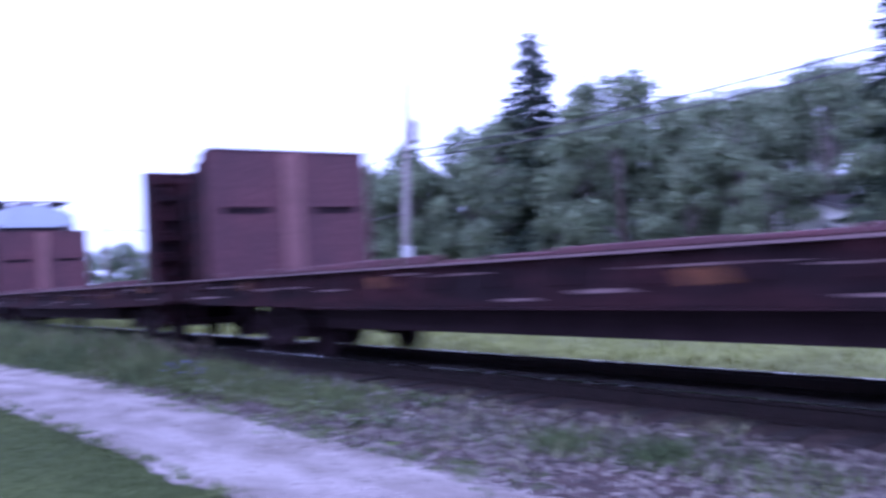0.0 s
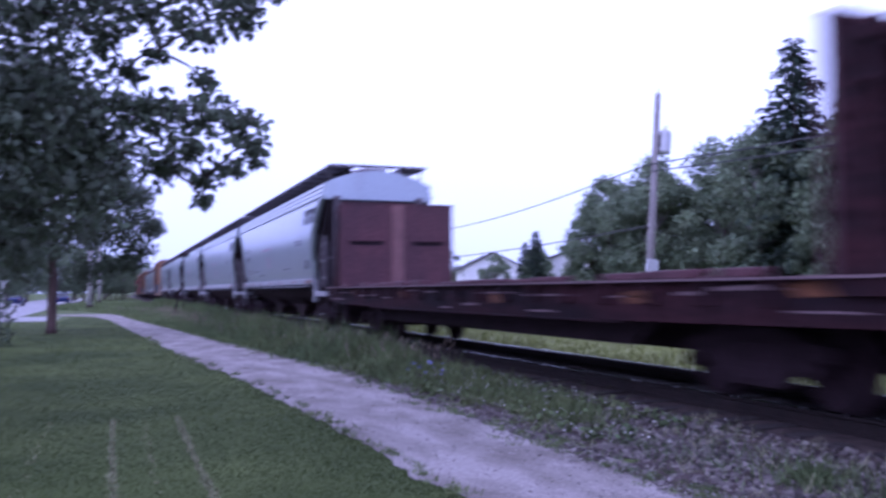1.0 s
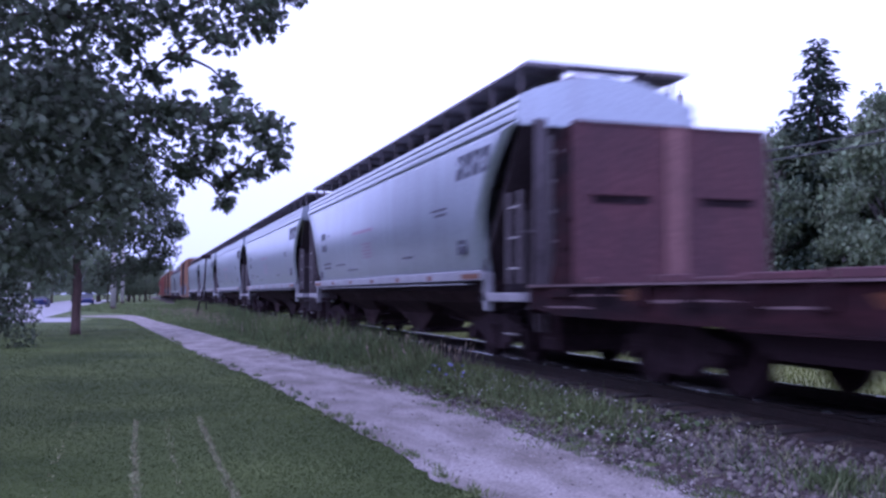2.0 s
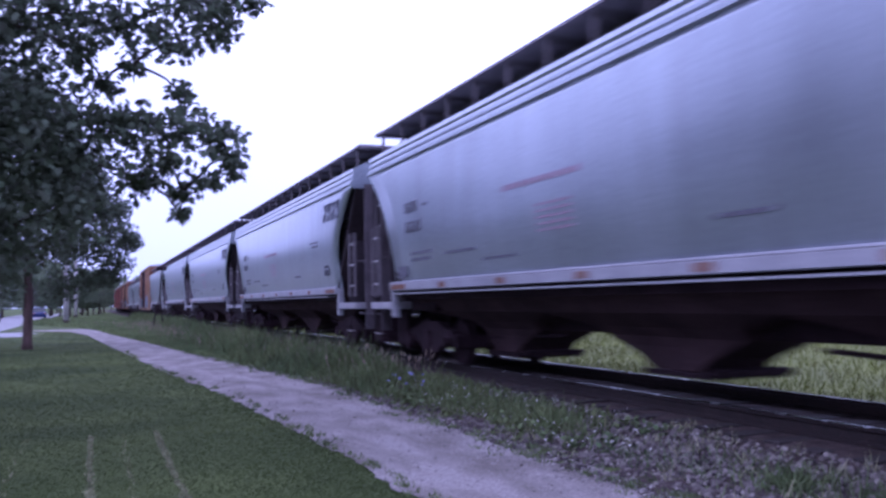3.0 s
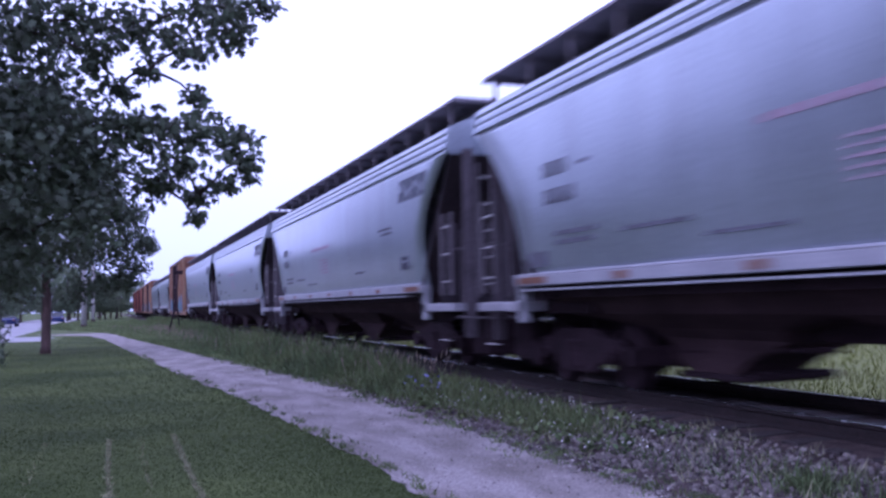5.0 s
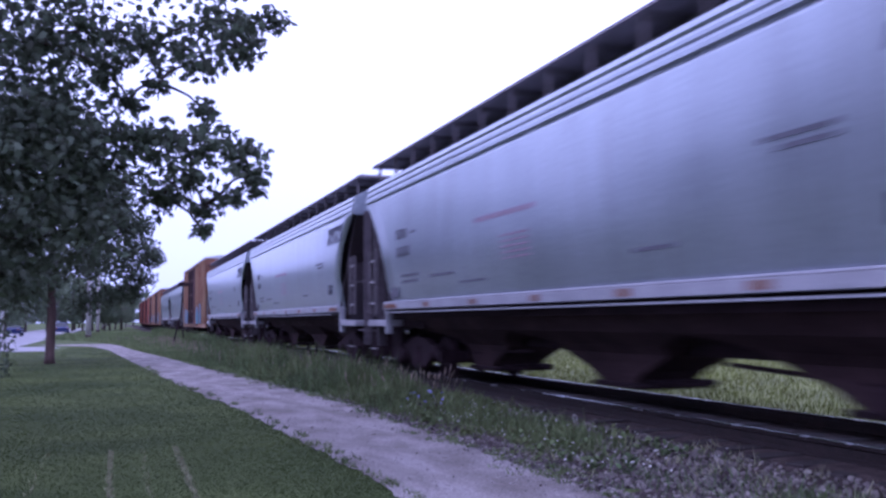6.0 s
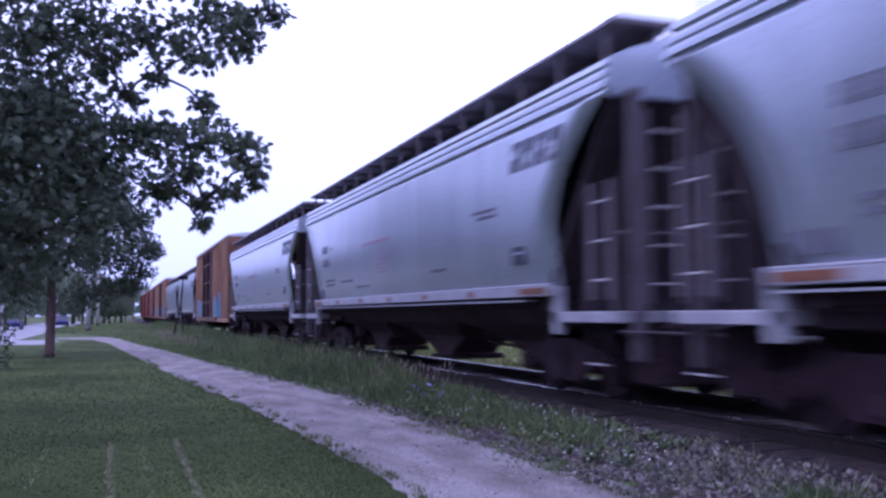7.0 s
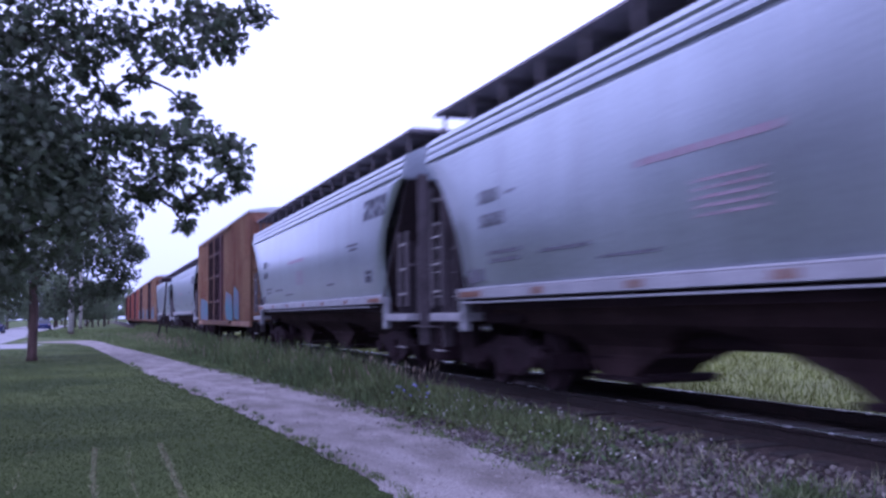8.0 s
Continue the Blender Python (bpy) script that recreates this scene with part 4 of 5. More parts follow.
    for name, mat, n, y0, y1, s, label, x0, x1, h0, h1 in (("chicory_flowers", "chicory", 11, 12.6, 14.0, 0.05, "blue wild flowers among the weeds", 4.3, 4.7, 0.2, 0.42),
                                                ("clover_flowers", "clover", 260, 7, 14, 0.022, "tiny white flowers among stones and weeds", 4.2, 5.6, 0.06, 0.2)):
        x, y = rng.uniform(x0, x1, n), rng.uniform(y0, y1, n)
        v, f = scatter(petal, fan, np.column_stack([x, y, bed_z(x) + rng.uniform(h0, h1, n)]), rng.uniform(0, 6, n), rng.normal(0.5, 0.5, n), rng.normal(0, 0.5, n), np.full(n, s))
        tagged(part(name, (v, f), mat), label, "flowers", kind="stuff")
    # rough field beyond the track
    n = 42000
    y = rng.uniform(4, 75, n)
    x = 9.6 + rng.uniform(0, 1, n) ** 1.5 * 14
    blades("field_grass", np.column_stack([x, y]), rng.uniform(0.08, 0.26, n), np.full(n, 0.016), "field", "yellow-green rough grass beyond the track", "grass", TALL, TALL_T, 0.0, 0.35)


def build_stones():
    bm = bmesh.new()
    bmesh.ops.create_icosphere(bm, subdivisions=1, radius=0.5)
    ico = np.array([v.co[:] for v in bm.verts])
    tri = [tuple(v.index for v in f.verts) for f in bm.faces]
    bm.free()
    vs, fs, k = [], [], 0
    for i in range(4):
        t = ico * rng.uniform(0.6, 1.3, (12, 1))
        n = 3600
        y = 1.8 * np.exp(rng.uniform(0, 1, n) * math.log(26 / 1.8))
        y[:n // 6] = rng.uniform(-9, 1.8, n // 6)
        x = 4.0 + rng.beta(1.4, 1.5, n) * 1.85
        far = rng.uniform(0, 1, n) < np.clip(1.5 - (y - 8) / 12, 0.12, 1)
        x, y = x[far], y[far]
        n = len(x)
        s = np.column_stack([0.018 + 0.06 * rng.uniform(0, 1, n) ** 1.8] * 3) * rng.uniform(0.6, 1.2, (n, 3))
        v, f = scatter(t, tri, np.column_stack([x, y, bed_z(x) + 0.008]), rng.uniform(0, 6, n), rng.uniform(0, 6, n), rng.uniform(0, 6, n), s)
        vs.append(v), fs.append(f + k)
        k += len(v)
    tagged(part("ballast_stones", (np.concatenate(vs), np.concatenate(fs)), "stone"), "loose grey crushed stones on the track shoulder", "stones", kind="stuff")
    shapes = []
    for i in range(5):
        me = bpy.data.meshes.new("stone")
        me.from_pydata((ico * rng.uniform(0.6, 1.3, (12, 1)) * np.array([1.2, 1, 0.8])).tolist(), [], tri)
        me.materials.append(M["stone"])
        shapes.append(me)
    bed = bpy.data.objects["ballast_bed"]
    for i in range(280):
        x, y = random.uniform(4.3, 5.75), random.uniform(5.0, 10.5)
        ob = new("stone", shapes[i % 5])
        ob.parent = bed
        ob.matrix_world = pose(x, y, float(bed_z(x)) + 0.012, random.uniform(0, 360), random.uniform(0, 360), random.uniform(0, 360)) @ Matrix.Diagonal((*[random.uniform(0.05, 0.095)] * 3, 1))
    # fine grit on the path, thicker towards the stony side, and small tufts along both edges
    n = 5200
    y = 4.5 * np.exp(rng.uniform(0, 1, n) * math.log(28 / 4.5))
    w = edge_r(y) - edge_l(y)
    x = edge_l(y) + np.where(rng.uniform(0, 1, n) < 0.3, rng.uniform(0.05, 1.0, n), 1.12 - np.abs(rng.normal(0, 0.17, n))) * w
    s = np.column_stack([0.008 + 0.026 * rng.uniform(0, 1, n) ** 2.2] * 3) * rng.uniform(0.6, 1.1, (n, 3))
    v, f = scatter(ico, tri, np.column_stack([x, y, np.full(n, 0.02)]), rng.uniform(0, 6, n), rng.uniform(0, 6, n), rng.uniform(0, 6, n), s)
    tagged(part("path_grit", (v, f), "grit"), "fine pale grit strewn over the dirt path", "stones", kind="stuff")
    n, k = 330, 16
    cy = 4.5 * np.exp(rng.uniform(0, 1, n) * math.log(32 / 4.5))
    cx = np.where(rng.uniform(0, 1, n) < 0.4, edge_l(cy) + rng.normal(0.06, 0.07, n), edge_r(cy) + rng.normal(0.05, 0.16, n))
    xy = np.column_stack([np.repeat(cx, k) + rng.normal(0, 0.035, n * k), np.repeat(cy, k) + rng.normal(0, 0.05, n * k)])
    blades("edge_tufts", xy, rng.uniform(0.02, 0.075, n * k), 0.006 + 0.0006 * xy[:, 1], "weed", "small grass tufts along the path's edges", "grass", TALL, TALL_T, 0.012, 0.45)
    n = 90
    y = rng.uniform(5.5, 22, n)
    x = edge_l(y) + rng.beta(2, 2, n) * (edge_r(y) - edge_l(y))
    s = np.column_stack([0.012 + 0.04 * rng.uniform(0, 1, n) ** 2.5] * 3) * rng.uniform(0.5, 1.1, (n, 3))
    v, f = scatter(ico, tri, np.column_stack([x, y, np.full(n, 0.022)]), rng.uniform(0, 6, n), rng.uniform(0, 6, n), rng.uniform(0, 6, n), s)
    tagged(part("path_pebbles", (v, f), "bark"), "small dark clods and pebbles on the dirt path", "stones", kind="stuff")


# ---------- trees ----------
LOBED = [(0, 0, 0), (0.22, 0.12, 0.02), (0.5, 0.3, -0.06), (0.26, 0.45, 0.03), (0.42, 0.78, -0.05), (0.14, 0.66, 0.03), (0, 1.05, -0.08),
         (-0.14, 0.66, 0.03), (-0.42, 0.78, -0.05), (-0.26, 0.45, 0.03), (-0.5, 0.3, -0.06), (-0.22, 0.12, 0.02)]
LOBED_T = [(0, 1, 11), (1, 2, 3), (11, 9, 10), (1, 3, 11), (11, 3, 9), (3, 4, 5), (9, 7, 8), (3, 5, 9), (9, 5, 7), (5, 6, 7)]
OVAL = [(0, 0, 0), (0.3, 0.35, 0.08), (0, 1, -0.05), (-0.3, 0.35, 0.08)]
OVAL_T = [(0, 1, 2), (0, 2, 3)]


def clump(centre, r, n, flat=0.8, hollow=0.15):
    d = rng.normal(0, 1, (n, 3))
    d /= np.linalg.norm(d, axis=1)[:, None]
    return np.asarray(centre) + d * (r * (hollow + (1 - hollow) * rng.uniform(0, 1, n) ** 0.55))[:, None] * np.array([1, 1, flat])


def leaves(name, pts, size, template, tris, mat, parent, label="", droop=0.7):
    n = len(pts)
    v, f = scatter(template, tris, pts, rng.uniform(0, 2 * math.pi, n), rng.normal(-droop, 0.5, n), rng.normal(0, 0.5, n), size * rng.uniform(0.6, 1.25, n))
    return part(name, (v, f), mat, parent, label, kind="stuff")


def limb(a, b, r0, r1, sag=0.3, steps=6):
    a, b = Vector(a), Vector(b)
    pts, rad = [], []
    for i in range(steps + 1):
        t = i / steps
        w = 0.08 * (b - a).length
        p = a.lerp(b, t) + Vector((w * noise.noise((t * 3, a.x, b.x)), w * noise.noise((t * 3, a.y, b.y)), sag * math.sin(math.pi * t)))
        pts.append(p), rad.append(r0 + (r1 - r0) * t)
    return pts, rad


def build_signal_mast():
    """The slim mast with a box head and forked legs beside the far track."""
    mast = thing("signal_mast", "slim dark railway mast with forked legs and a box head", "signal mast", m=pose(4.33, 62, 0.0))
    part("pole", Geo().tube([(-0.12, 0, 2.0), (0, 0, 3.9)], [0.055, 0.045], 8), "under", mast)
    part("leg", Geo().tube([(-0.62, 0, -0.05), (-0.12, 0, 2.05)], [0.055, 0.05], 8), "under", mast)
    part("leg", Geo().tube([(0.12, 0.25, -0.05), (-0.1, 0, 2.05)], [0.045, 0.04], 8), "under", mast)
    head = part("signal_head", Geo().box(-0.32, 0.3, -0.15, 0.15, 3.82, 4.07, 0.02), "under", mast, "dark box head")
    for x in (-0.2, 0.18):
        part("hood", Geo().tube([(x, -0.14, 3.95), (x, -0.3, 3.94)], [0.1, 0.1], 10), "under", head)


def build_maple():
    """The big tree whose boughs hang over the lawn beside the viewer."""
    tree = thing("maple_tree", "large maple with dark green lobed leaves overhanging the lawn", "tree")
    base, fork = (-4.4, 11.0, -0.05), (-4.3, 11.0, 3.2)
    part("trunk", Geo().tube([base, (-4.38, 11, 0.3), (-4.32, 11, 1.6), fork, (-4.2, 11.1, 6.5), (-4.1, 11, 9.0)], [0.42, 0.32, 0.27, 0.25, 0.15, 0.05], 12), "bark", tree, smooth=True)
    boughs = [(-0.81, 4.4, 0.6), (-0.22, 4.58, 0.47), (0.41, 4.64, 0.42), (1.0, 4.7, 0.38), (1.31, 4.61, 0.24), (0.82, 4.25, 0.24), (0.92, 3.91, 0.17), (-0.79, 3.69, 0.66),
              (-0.25, 3.43, 0.52), (-0.78, 2.99, 0.65), (-0.13, 3.02, 0.46), (0.25, 3.52, 0.29), (0.54, 3.48, 0.33), (0.95, 3.44, 0.3), (1.26, 3.27, 0.26), (1.38, 3.09, 0.16),
              (0.72, 3.06, 0.33), (0.49, 2.87, 0.26), (0.96, 2.76, 0.18), (-0.8, 2.35, 0.5), (-0.25, 2.42, 0.4), (-1.0, 1.95, 0.4), (-1.6, 2.3, 0.6), (-1.7, 3.2, 0.8), (-1.7, 4.2, 0.8),
              (-0.15, 4.12, 0.2), (0.12, 3.96, 0.17), (0.42, 4.1, 0.13), (0.2, 5.4, 0.6), (-0.8, 5.3, 0.7), (1.1, 5.4, 0.45), (-1.9, 5.2, 0.8),
              (1.42, 4.86, 0.24), (1.66, 4.95, 0.18), (1.5, 3.05, 0.13), (0.88, 2.5, 0.1), (1.2, 2.86, 0.14), (-0.5, 3.3, 0.5), (-0.9, 3.4, 0.6), (-0.35, 2.75, 0.4)]
    pts, joints = [], []
    for x, z, r in sorted(boughs):
        y = 10.0 + rng.uniform(-0.3, 0.5)
        pts.append(clump((x, y, z), r * 1.25, int(18 + 1250 * r * r + 170 * r), 0.7, 0.0))
        near = [p for p in joints if p[0] < x - 0.2]
        src = min(near, key=lambda p: (p[0] - x) ** 2 + 1.5 * (p[2] - z) ** 2) if near else (-4.3, 11.0, 2.9 + 0.35 * z)
        part("bough", Geo().tube(*limb(src, (x, y, z), 0.05 if not near else 0.022, 0.009, 0.06), 6), "bark", tree)
        joints.append((x, y, z))
    for x, y, z in ((-1.7, 12.4, 2.7), (-1.2, 12.8, 3.4), (-1.6, 12.2, 4.2), (-1.1, 12.9, 4.9), (-1.7, 12.6, 5.7), (-0.9, 12.5, 2.6), (-2.4, 13.0, 3.4), (-2.4, 12.6, 4.9), (-0.75, 12.7, 5.6)):
        pts.append(clump((x, y, z), 0.85, 330 if z < 3.8 else 140, 0.8, 0.0))
    for i in range(64):
        a, q = rng.uniform(0, 2 * math.pi), rng.uniform(0.6, 1.0)
        h = rng.uniform(0, 1)
        rad = 4.2 * q * math.sqrt(max(0.08, 1 - (2 * h - 0.8) ** 2 / 1.5))
        c = (-4.8 + rad * math.cos(a), 12.5 + rad * math.sin(a), 3.3 + 7.0 * h)
        if c[1] < 11.0 and c[0] > -2.4 and c[2] < 6.5:
            continue
        if c[0] > -1.2 and c[2] < 7:
            continue
        pts.append(clump(c, rng.uniform(0.8, 1.3), 260, 0.8))
        if i % 3 == 0:
            part("bough", Geo().tube(*limb((-4.25, 11.0, 3.0 + 3 * h), c, 0.09, 0.02, 0.3), 6), "bark", tree)
    # far half of the crown, mostly hidden, added over the lawn to shade it
    for i in range(62):
        c = (rng.uniform(-8.0, -0.9), rng.uniform(14.5, 28), rng.uniform(3.0, 8.0))
        if ((c[0] + 4.4) / 4.0) ** 2 + ((c[1] - 19.5) / 7.5) ** 2 > 1:
            continue
        pts.append(clump(c, rng.uniform(0.9, 1.3), 300, 0.75))
        if i % 3 == 0:
            part("bough", Geo().tube(*limb((-4.2, 11.1, 3.4 + 0.4 * c[2]), c, 0.09, 0.02, 0.3), 6), "bark", tree)
    leaves("crown", np.concatenate(pts), 0.1, LOBED, LOBED_T, "leaf", tree, "dark green lobed leaves")


def build_lawn_tree():
    tree = thing("lawn_tree", "broad green tree with a thin reddish trunk on the lawn", "tree")
    part("trunk", Geo().tube([(-2.15, 36.3, -0.03), (-2.15, 36.3, 0.2), (-2.12, 36.3, 1.8), (-2.2, 36.4, 5.0), (-2.3, 36.4, 8.5)], [0.21, 0.17, 0.15, 0.11, 0.04], 10), "redbark", tree, smooth=True)
    pts = []
    for i in range(46):
        a, h = rng.uniform(0, 2 * math.pi), rng.uniform(0, 1)
        rad = 3.5 * math.sqrt(rng.uniform(0.1, 1)) * math.sqrt(max(0.1, 1 - (1.6 * h - 0.6) ** 2))
        c = (-2.6 + rad * math.cos(a), 36.4 + rad * math.sin(a), 2.7 + 7.2 * h)
        pts.append(clump(c, rng.uniform(0.8, 1.35), 760, 0.8, 0.0))
        if i % 3 == 0:
            part("branch", Geo().tube(*limb((-2.2, 36.4, 2.0 + 4 * h), c, 0.05, 0.015, 0.2), 5), "bark", tree)
    for x, z, r in ((1.0, 4.3, 0.6), (1.4, 4.0, 0.4), (0.9, 3.1, 0.55), (0.3, 5.6, 0.8), (0.6, 2.6, 0.4), (-5.4, 2.4, 0.9), (-4.2, 2.2, 0.8), (-6.6, 3.0, 1.2), (-1.0, 2.3, 0.6), (-3.0, 2.4, 0.8), (-0.2, 2.5, 0.5), (0.4, 3.6, 0.7), (-0.8, 3.4, 0.8), (0.9, 5.2, 0.5)):
        pts.append(clump((x, 36.3, z), r * 1.3, 520, 0.8, 0.0))
    leaves("crown", np.concatenate(pts), 0.125, LOBED, LOBED_T, "leaf", tree)
    bush = thing("bush", "dense dark bush at the edge of the lawn", "bush")
    pts = [clump((-3.75 + rng.uniform(-1.3, 0.75), 28.2 + rng.uniform(-0.6, 0.6), rng.uniform(0.3, 2.9)), 0.5, 200, 0.9) for _ in range(34)]
    for k in range(5):
        part("stem", Geo().tube([(-4.2 + 0.1 * k, 28.2, -0.03), (-4.3 + 0.25 * k, 28.2, 1.4)], [0.04, 0.015], 5), "bark", bush)
    leaves("foliage", np.concatenate(pts), 0.13, OVAL, OVAL_T, "leaf", bush)


def build_broadleaf(seed, leaf_mat="farleaf"):
    """A tree ten metres high with limbs and a ragged crown."""
    r = np.random.default_rng(seed)
    tree = thing("broadleaf_tree", "leafy green tree near the railway, some unseen and added as shade", "tree", "trees behind the railway")
    part("trunk", Geo().tube([(0, 0, -0.05), (0.02, 0, 0.4), (0.1, 0.05, 2.2), (0.0, 0.1, 5), (0.1, 0, 8.2)], [0.28, 0.22, 0.18, 0.12, 0.03], 9), "bark", tree, smooth=True)
    pts = []
    for i in range(44):
        a, h = r.uniform(0, 2 * math.pi), r.uniform(0, 1)
        rad = 3.1 * math.sqrt(r.uniform(0.12, 1)) * math.sqrt(max(0.06, 1 - (1.75 * h - 0.75) ** 2))
        c = (rad * math.cos(a), rad * math.sin(a), 1.9 + 7.6 * h)
        pts.append(clump(c, r.uniform(0.65, 1.2), 230, 0.75, 0.0))
        if i % 4 == 0:
            part("limb", Geo().tube(*limb((0.05, 0, 1.6 + 4.5 * h), c, 0.07, 0.02, 0.3), 5), "palebark", tree)
    leaves("crown", np.concatenate(pts), 0.27, OVAL, OVAL_T, leaf_mat, tree)
    return tree


def build_spruce():
    """A spruce fifteen metres high with drooping tiers."""
    tree = thing("spruce_tree", "tall dark pointed spruce above the other trees", "tree", "spruces behind the railway")
    part("trunk", Geo().tube([(0, 0, -0.05), (0, 0, 6), (0.05, 0, 14.8)], [0.24, 0.16, 0.02], 8), "bark", tree)
    pts, yaw, size = [], [], []
    for i in range(30):
        z = 1.2 + 13.4 * i / 29
        reach = (4.2 * (1 - (z / 15.2)) ** 0.85 + 0.2) * rng.uniform(0.8, 1.15)
        for k in range(18):
            a = rng.uniform(0, 2 * math.pi)
            z = 1.2 + 13.4 * (i + rng.uniform(-0.6, 0.6)) / 29
            q = reach * rng.uniform(0.65, 1.15)
            m = max(3, int(q * 9))
            for j in range(m):
                t = (j + 1) / m
                pts.append((q * t * math.cos(a) + rng.normal(0, 0.06), q * t * math.sin(a) + rng.normal(0, 0.06), z - 0.45 * q * t ** 1.3 + 0.18 * q * t ** 3 + rng.normal(0, 0.05)))
                yaw.append(a - math.pi / 2 + rng.normal(0, 0.7)), size.append(rng.uniform(0.35, 0.65))
    n = len(pts)
    v, f = scatter([(0, 0, 0), (0.16, 0.4, -0.1), (0, 1, -0.25), (-0.16, 0.4, -0.1)], OVAL_T, np.array(pts), np.array(yaw), rng.normal(-0.2, 0.3, n), rng.normal(0, 0.5, n), np.array(size))
    part("crown", (v, f), "spruce", tree, kind="stuff")
    return tree


def put(ob, x, y, turn, s, z=0.0):
    m = pose(x, y, z, 0, 0, turn) @ Matrix.Diagonal((s, s, s, 1))
    return m


def build_woods():
    kinds = [build_broadleaf(11), build_broadleaf(23), build_broadleaf(37)]
    spots = [(34, 58, 1.0), (33, 51, 1.04), (36, 47, 1.12), (34, 41.5, 1.06), (36, 36.5, 1.04), (33.5, 31.8, 1.12), (36, 29.5, 0.85), (34.5, 25.5, 0.92), (36, 22.0, 0.95), (32.5, 16.2, 0.8), (37, 16, 1.05), (34, 12, 1.0),
             (37, 55, 1.0), (35, 54, 0.95), (38, 50, 1.02), (36.5, 43.5, 1.0), (37.5, 39.5, 1.02), (34.5, 60.5, 0.85), (40, 44, 1.1), (41, 34, 1.1), (40, 27, 1.05), (42, 20, 1.05), (39, 52, 0.95), (38.5, 62, 0.85), (33.5, 59.5, 0.8), (39, 66, 0.5), (33, 67, 0.4), (36, 74, 0.55), (34, 79, 0.5), (37, 92, 0.48), (33, 96, 0.5), (38, 104, 0.55), (36, 112, 0.7), (40, 122, 0.8), (38, 134, 0.85), (33, 124, 0.75), (36, 126, 0.8), (42, 130, 0.85), (45, 138, 0.9), (47, 128, 0.8), (30, 122, 0.7),
             (35, 52, 0.9), (37, 59, 0.95), (-5, 172, 0.85), (-1.5, 186, 0.9), (2.0, 215, 0.85), (-9, 165, 0.9), (-13, 158, 0.95), (-18, 150, 1.0), (0.5, 200, 0.9), (-7, 190, 1.1), (-24, 140, 1.0), (-30, 120, 1.1), (4, 330, 1.0), (12, 350, 1.1), (20, 340, 1.1), (30, 320, 1.0), (-4, 260, 1.0),
             (-12, 88, 0.75), (-16, 74, 0.9), (-10.5, 104, 0.8),
             (-3.5, 178, 1.0), (-0.5, 178, 0.9), (-6.5, 168, 0.9), (1.5, 192, 0.9), (-11, 176, 1.1), (3.0, 236, 0.9), (-16, 170, 1.1), (-21, 160, 1.1), (-27, 150, 1.1), (-35, 140, 1.2), (2.5, 290, 1.2), (-2, 300, 1.2), (-9, 280, 1.2), (4, 440, 1.5), (9, 450, 1.6), (14, 440, 1.5), (-2, 430, 1.5), (20, 430, 1.5),
             (44, 54, 1.1), (45, 46, 1.15), (44, 39, 1.15), (45, 32, 1.1), (44, 25, 1.1), (45, 18, 1.1), (43, 11, 1.1), (33, 27, 0.6), (32.5, 22.5, 0.55), (33, 14.5, 0.6), (33.5, 36, 0.55), (39, 31, 1.0), (41.5, 29.5, 1.05), (46, 28, 1.2), (47, 37, 1.2),
             # unseen trees left of the viewer, added to dim reflections and sky light
             (-15, 2, 1.1), (-17, -8, 1.2), (-16, 13, 1.1), (-20, 21, 1.2), (-19, 31, 1.2), (-21, 42, 1.2), (-15, -18, 1.2), (-12, -28, 1.2), (-22, -2, 1.3)]
    for i, (x, y, s) in enumerate(spots):
        src = kinds[i % 3]
        if i < 3:
            src.matrix_world = put(src, x, y, 40 * i, s)
        else:
            c = copy_thing(src, pose(0, 0, 0))
            c.matrix_basis = put(c, x, y, 67 * i, s * random.uniform(0.96, 1.04))
    sp = build_spruce()
    sp.matrix_world = put(sp, 34.8, 39.5, 0, 1.03)
    for x, y, s in ((33, 17.0, 0.78), (35, 14.5, 0.85), (31.5, 65, 0.42), (35.5, 75.5, 0.4)):
        c = copy_thing(sp, pose(0, 0, 0))
        c.matrix_basis = put(c, x, y, 90 * s, s)


# ---------- poles, wires, houses, parked cars ----------


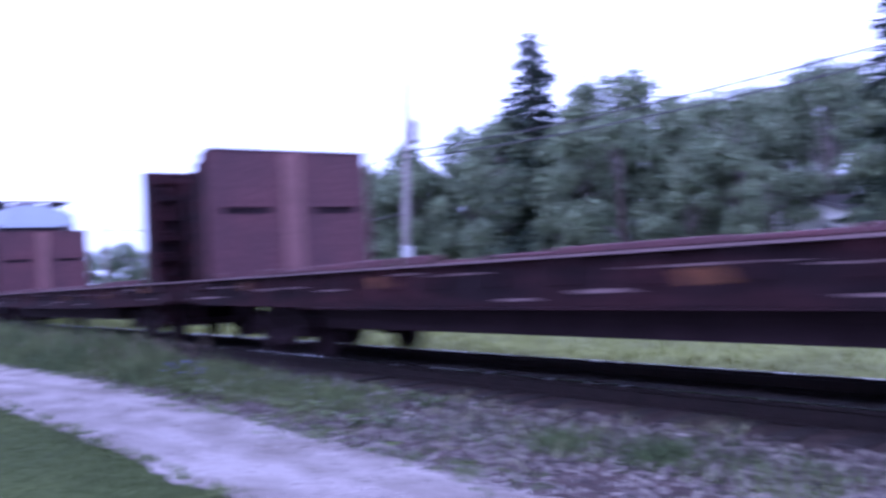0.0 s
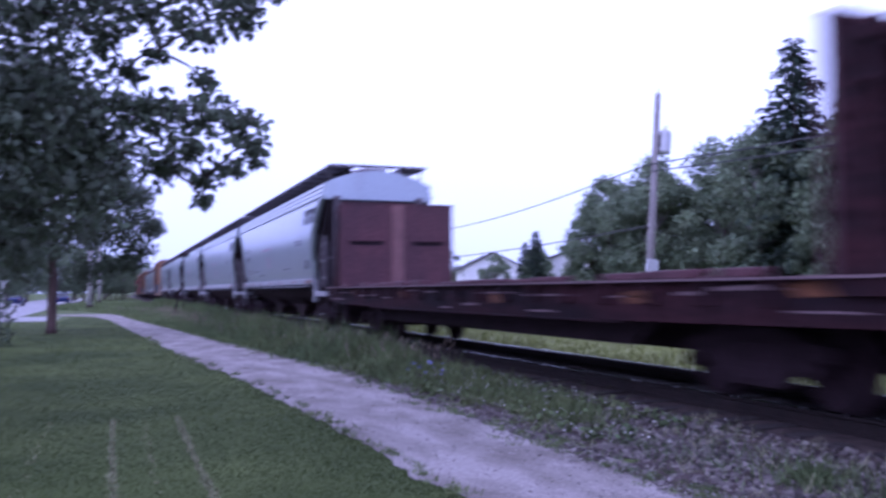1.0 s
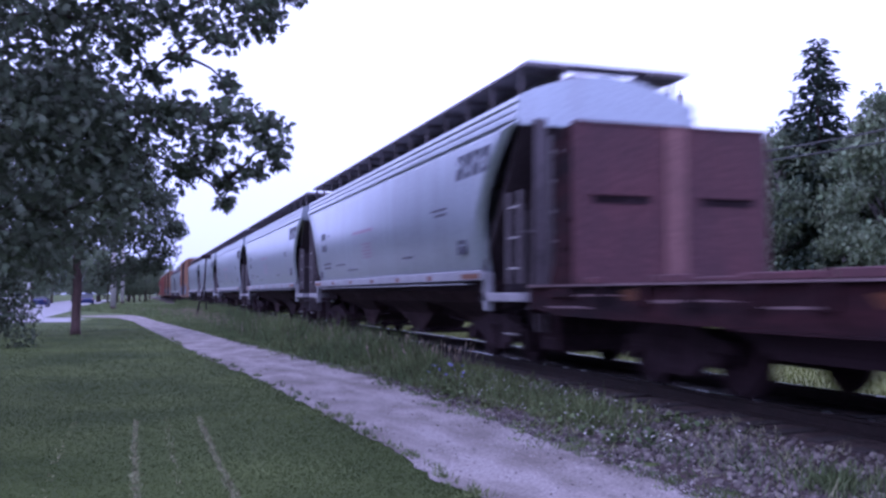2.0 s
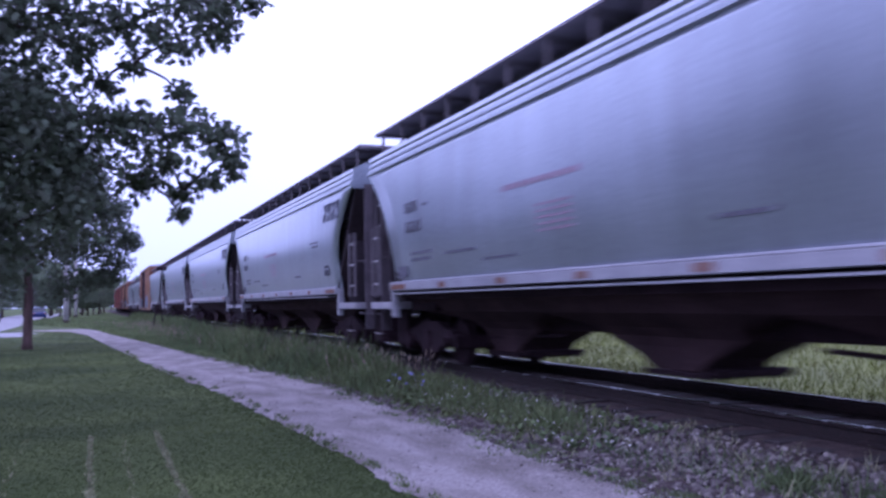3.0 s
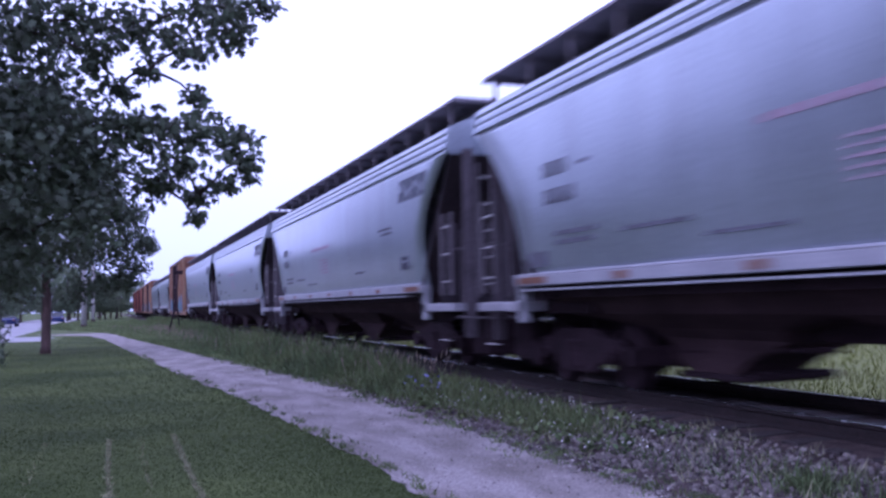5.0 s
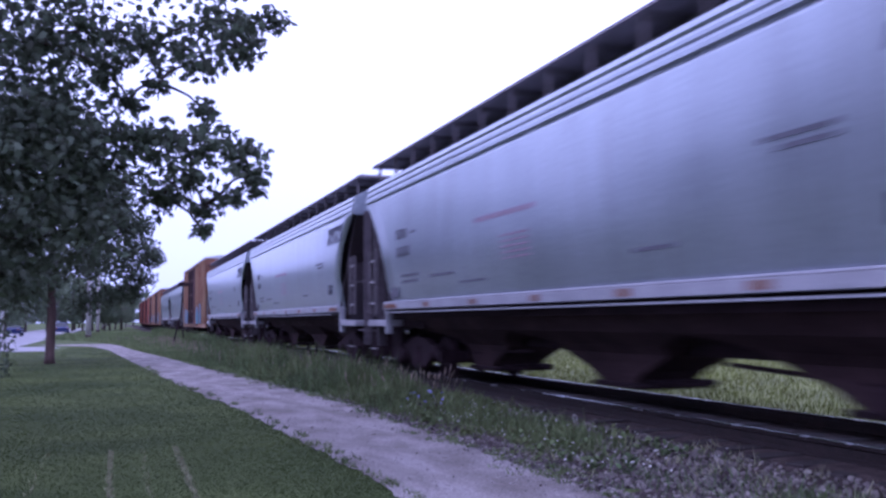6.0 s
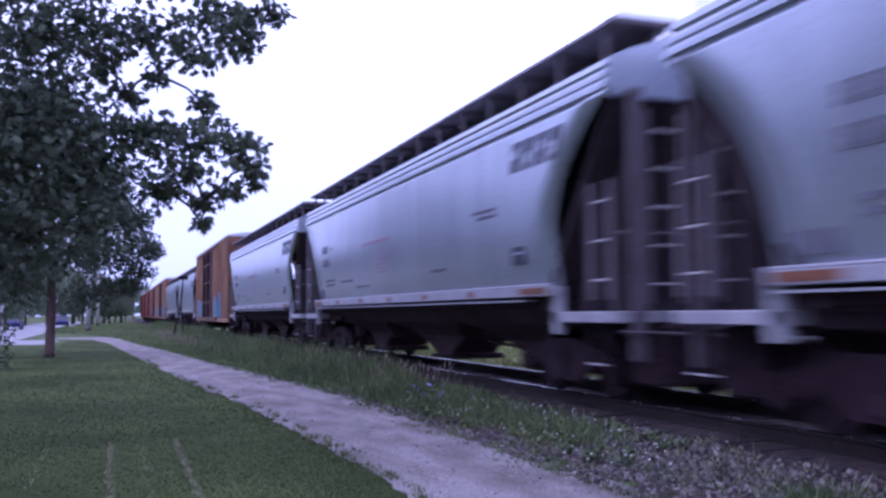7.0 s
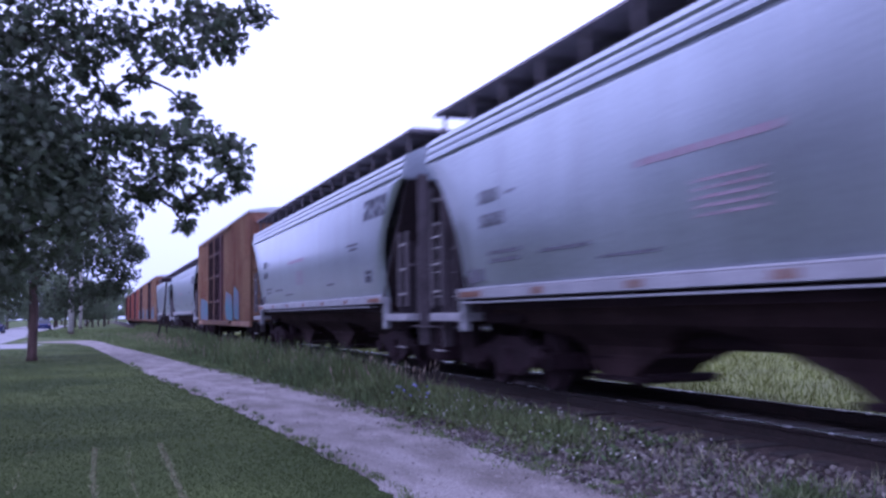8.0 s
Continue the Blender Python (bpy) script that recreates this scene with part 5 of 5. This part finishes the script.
def build_poles():
    pole = thing("utility_pole", "weathered grey wooden utility pole with a transformer", "utility pole", m=pose(23.1, 36, 0, 0, 4.0, 0))
    part("post", Geo().tube([(0, 0, -0.1), (0, 0, 4), (0, 0, 10.7)], [0.2, 0.18, 0.13], 12), "pole", pole, smooth=True)
    can = part("transformer", Geo().tube([(0.48, 0, 7.9), (0.48, 0, 8.0), (0.48, 0, 8.9), (0.48, 0, 9.02)], [0.24, 0.29, 0.29, 0.2], 16), "can", pole, "pale grey transformer can")
    for s in (-0.12, 0.12):
        part("bushing", Geo().tube([(0.48, s, 9.0), (0.48, s, 9.25)], [0.04, 0.025], 8), "can", can)
    part("bracket", Geo().box(0.1, 0.3, -0.08, 0.08, 8.2, 8.75, 0.01), "under", pole)
    part("insulator", Geo().tube([(0, 0, 10.7), (0, 0, 10.95)], [0.05, 0.03], 8), "can", pole)
    part("meter_box", Geo().box(-0.3, 0.3, -0.24, -0.1, 2.3, 2.9, 0.02), "can", pole)
    for z in (4.3, 7.3):
        part("arm_hook", Geo().tube([(-0.05, 0, z), (-0.3, 0, z + 0.05)], [0.03, 0.03], 6), "under", pole)
    other = thing("utility_pole", "weathered grey wooden utility pole behind the railway", "utility pole", m=pose(23.2, 88, 0))
    part("post", Geo().tube([(0, 0, -0.1), (0, 0, 9.5)], [0.2, 0.13], 10), "pole", other, smooth=True)
    c = copy_thing(other, pose(23.2, -16, 0.5))
    for z, end, sag, r in ((7.35, 9.1, 1.3, 0.03), (7.0, 8.7, 1.35, 0.03), (4.45, None, 0.5, 0.03)):
        for y0, y1, z1 in ((36, 88, z), (36, -16, end)):
            if z1 is None or (z == 7.0 and y1 > 0):
                continue
            pts = [(23.2 + (z * 0.038 if k == 0 else 0), y0 + (y1 - y0) * k / 20, z + (z1 - z) * k / 20 - 4 * sag * (k / 20) * (1 - k / 20)) for k in range(21)]
            tagged(part("overhead_wire", Geo().tube(pts, [r] * 21, 5), "wire"), "dark overhead cable strung between wooden poles", "cable", "overhead wires")
    first = thing("street_pole", "pale wooden pole along the far verge", "utility pole", "poles along the verge", m=pose(-2.1, 90, 0))
    part("post", Geo().tube([(0, 0, -0.1), (0, 0, 5), (0, 0, 9.5)], [0.27, 0.24, 0.17], 12), "palepole", first, smooth=True)
    part("guard", Geo().tube([(0, 0, 0), (0, 0, 0.35)], [0.3, 0.29], 12), "bark", first)
    for x, y in ((-2.1, 146), (-2.0, 205), (-1.9, 258)):
        copy_thing(first, pose(x, y, 0))


def build_house(x, y, turn, w, d, h, ridge, label):
    house = thing("house", label, "house", "houses beyond the trees", m=pose(x, y, 0, 0, 0, turn))
    part("wall", Geo().prism([(-w / 2, 0), (w / 2, 0), (w / 2, h), (0, ridge - 0.12), (-w / 2, h)], "y", -d / 2, d / 2), "siding", house, "white siding")
    for s in (-1, 1):
        o = [(0, ridge), (0, ridge - 0.14), (s * (w / 2 + 0.4), h - 0.3), (s * (w / 2 + 0.4), h - 0.16)]
        part("roof", Geo().prism(o, "y", -d / 2 - 0.35, d / 2 + 0.35), "shingle", house, "dark shingle roof")
    for e in (-1, 1):
        for k in (-1, 1):
            win = part("window", Geo().box(k * w / 4 - 0.5, k * w / 4 + 0.5, min(e * d / 2, e * (d / 2 + 0.06)), max(e * d / 2, e * (d / 2 + 0.06)), 1.0, 2.2, 0.02), "siding", house)
            part("pane", Geo().box(k * w / 4 - 0.42, k * w / 4 + 0.42, min(e * (d / 2 + 0.05), e * (d / 2 + 0.07)), max(e * (d / 2 + 0.05), e * (d / 2 + 0.07)), 1.08, 2.12), "glass", win)
    for s in (-1, 1):
        for k in (-1, 1):
            win = part("window", Geo().box(min(s * w / 2, s * (w / 2 + 0.06)), max(s * w / 2, s * (w / 2 + 0.06)), k * d / 4 - 0.5, k * d / 4 + 0.5, 1.0, 2.2, 0.02), "siding", house)
            part("pane", Geo().box(min(s * (w / 2 + 0.05), s * (w / 2 + 0.07)), max(s * (w / 2 + 0.05), s * (w / 2 + 0.07)), k * d / 4 - 0.42, k * d / 4 + 0.42, 1.08, 2.12), "glass", win)


def build_car(x, y, turn, mat, label):
    car = thing("parked_car", label, "car", "parked cars", m=pose(x, y, 0.015, 0, 0, turn))
    body = [(-2.2, 0.3), (2.2, 0.3), (2.25, 0.7), (2.0, 0.85), (1.0, 0.95), (-1.9, 0.98), (-2.25, 0.8)]
    part("body", Geo().prism(body, "x", -0.86, 0.86), mat, car)
    part("cabin", Geo().prism([(1.05, 0.95), (0.35, 1.42), (-1.3, 1.45), (-1.95, 0.97)], "x", -0.74, 0.74), "glass", car)
    part("roof", Geo().prism([(0.38, 1.42), (0.3, 1.47), (-1.25, 1.5), (-1.35, 1.45)], "x", -0.72, 0.72), mat, car)
    for s in (-1, 1):
        for w in (-1.35, 1.35):
            part("wheel", Geo().tube([(s * 0.7, w, 0.31), (s * 0.88, w, 0.31)], [0.31, 0.31], 16), "tyre", car)
        part("headlight", Geo().box(s * 0.6 - 0.15, s * 0.6 + 0.15, 2.2, 2.26, 0.6, 0.72, 0.01), "can", car)
        part("tail_light", Geo().box(s * 0.65 - 0.12, s * 0.65 + 0.12, -2.27, -2.2, 0.68, 0.84, 0.01), "reflect", car)


build_grass()
build_stones()
build_signal_mast()
build_maple()
build_lawn_tree()
build_woods()
build_poles()
build_house(40, 95, -16, 6.4, 10, 4.1, 5.7, "white house with a dark gabled roof beyond the trees")
build_house(41, 78, -28, 8.2, 9, 3.6, 5.1, "long white house with a low dark roof")
build_house(39, 21.5, 80, 8, 9, 2.8, 4.0, "low white house half hidden by trees")
build_house(-17, 128, 10, 9, 9, 3.0, 5.5, "white house across the street")
build_car(-6.3, 128, 5, "carblue", "dark blue car parked by the street")
build_car(-10.4, 112, 0, "carblue", "dark car parked on the street")


# ---------- what moves: the whole train rolls towards and past the viewer ----------


def motions():
    turn = 80.0
    for car, y in CARS:
        walk(car, [(t, pose(TRACK_X, y - SPEED * t, RAIL_Z)) for t in (0, 2, 4, 6, 8)])
    step = radians(turn) * 0.42 / SPEED
    for car, y in CARS[:7]:
        for ob in car.children_recursive:
            if ob.name.startswith("wheelset"):
                p = ob.matrix_basis.translation.copy()
                rows = [(k * step, pose(p.x, p.y, p.z, turn * k)) for k in range(int(8.0 / step) + 2)]
                walk(ob, rows)


motions()
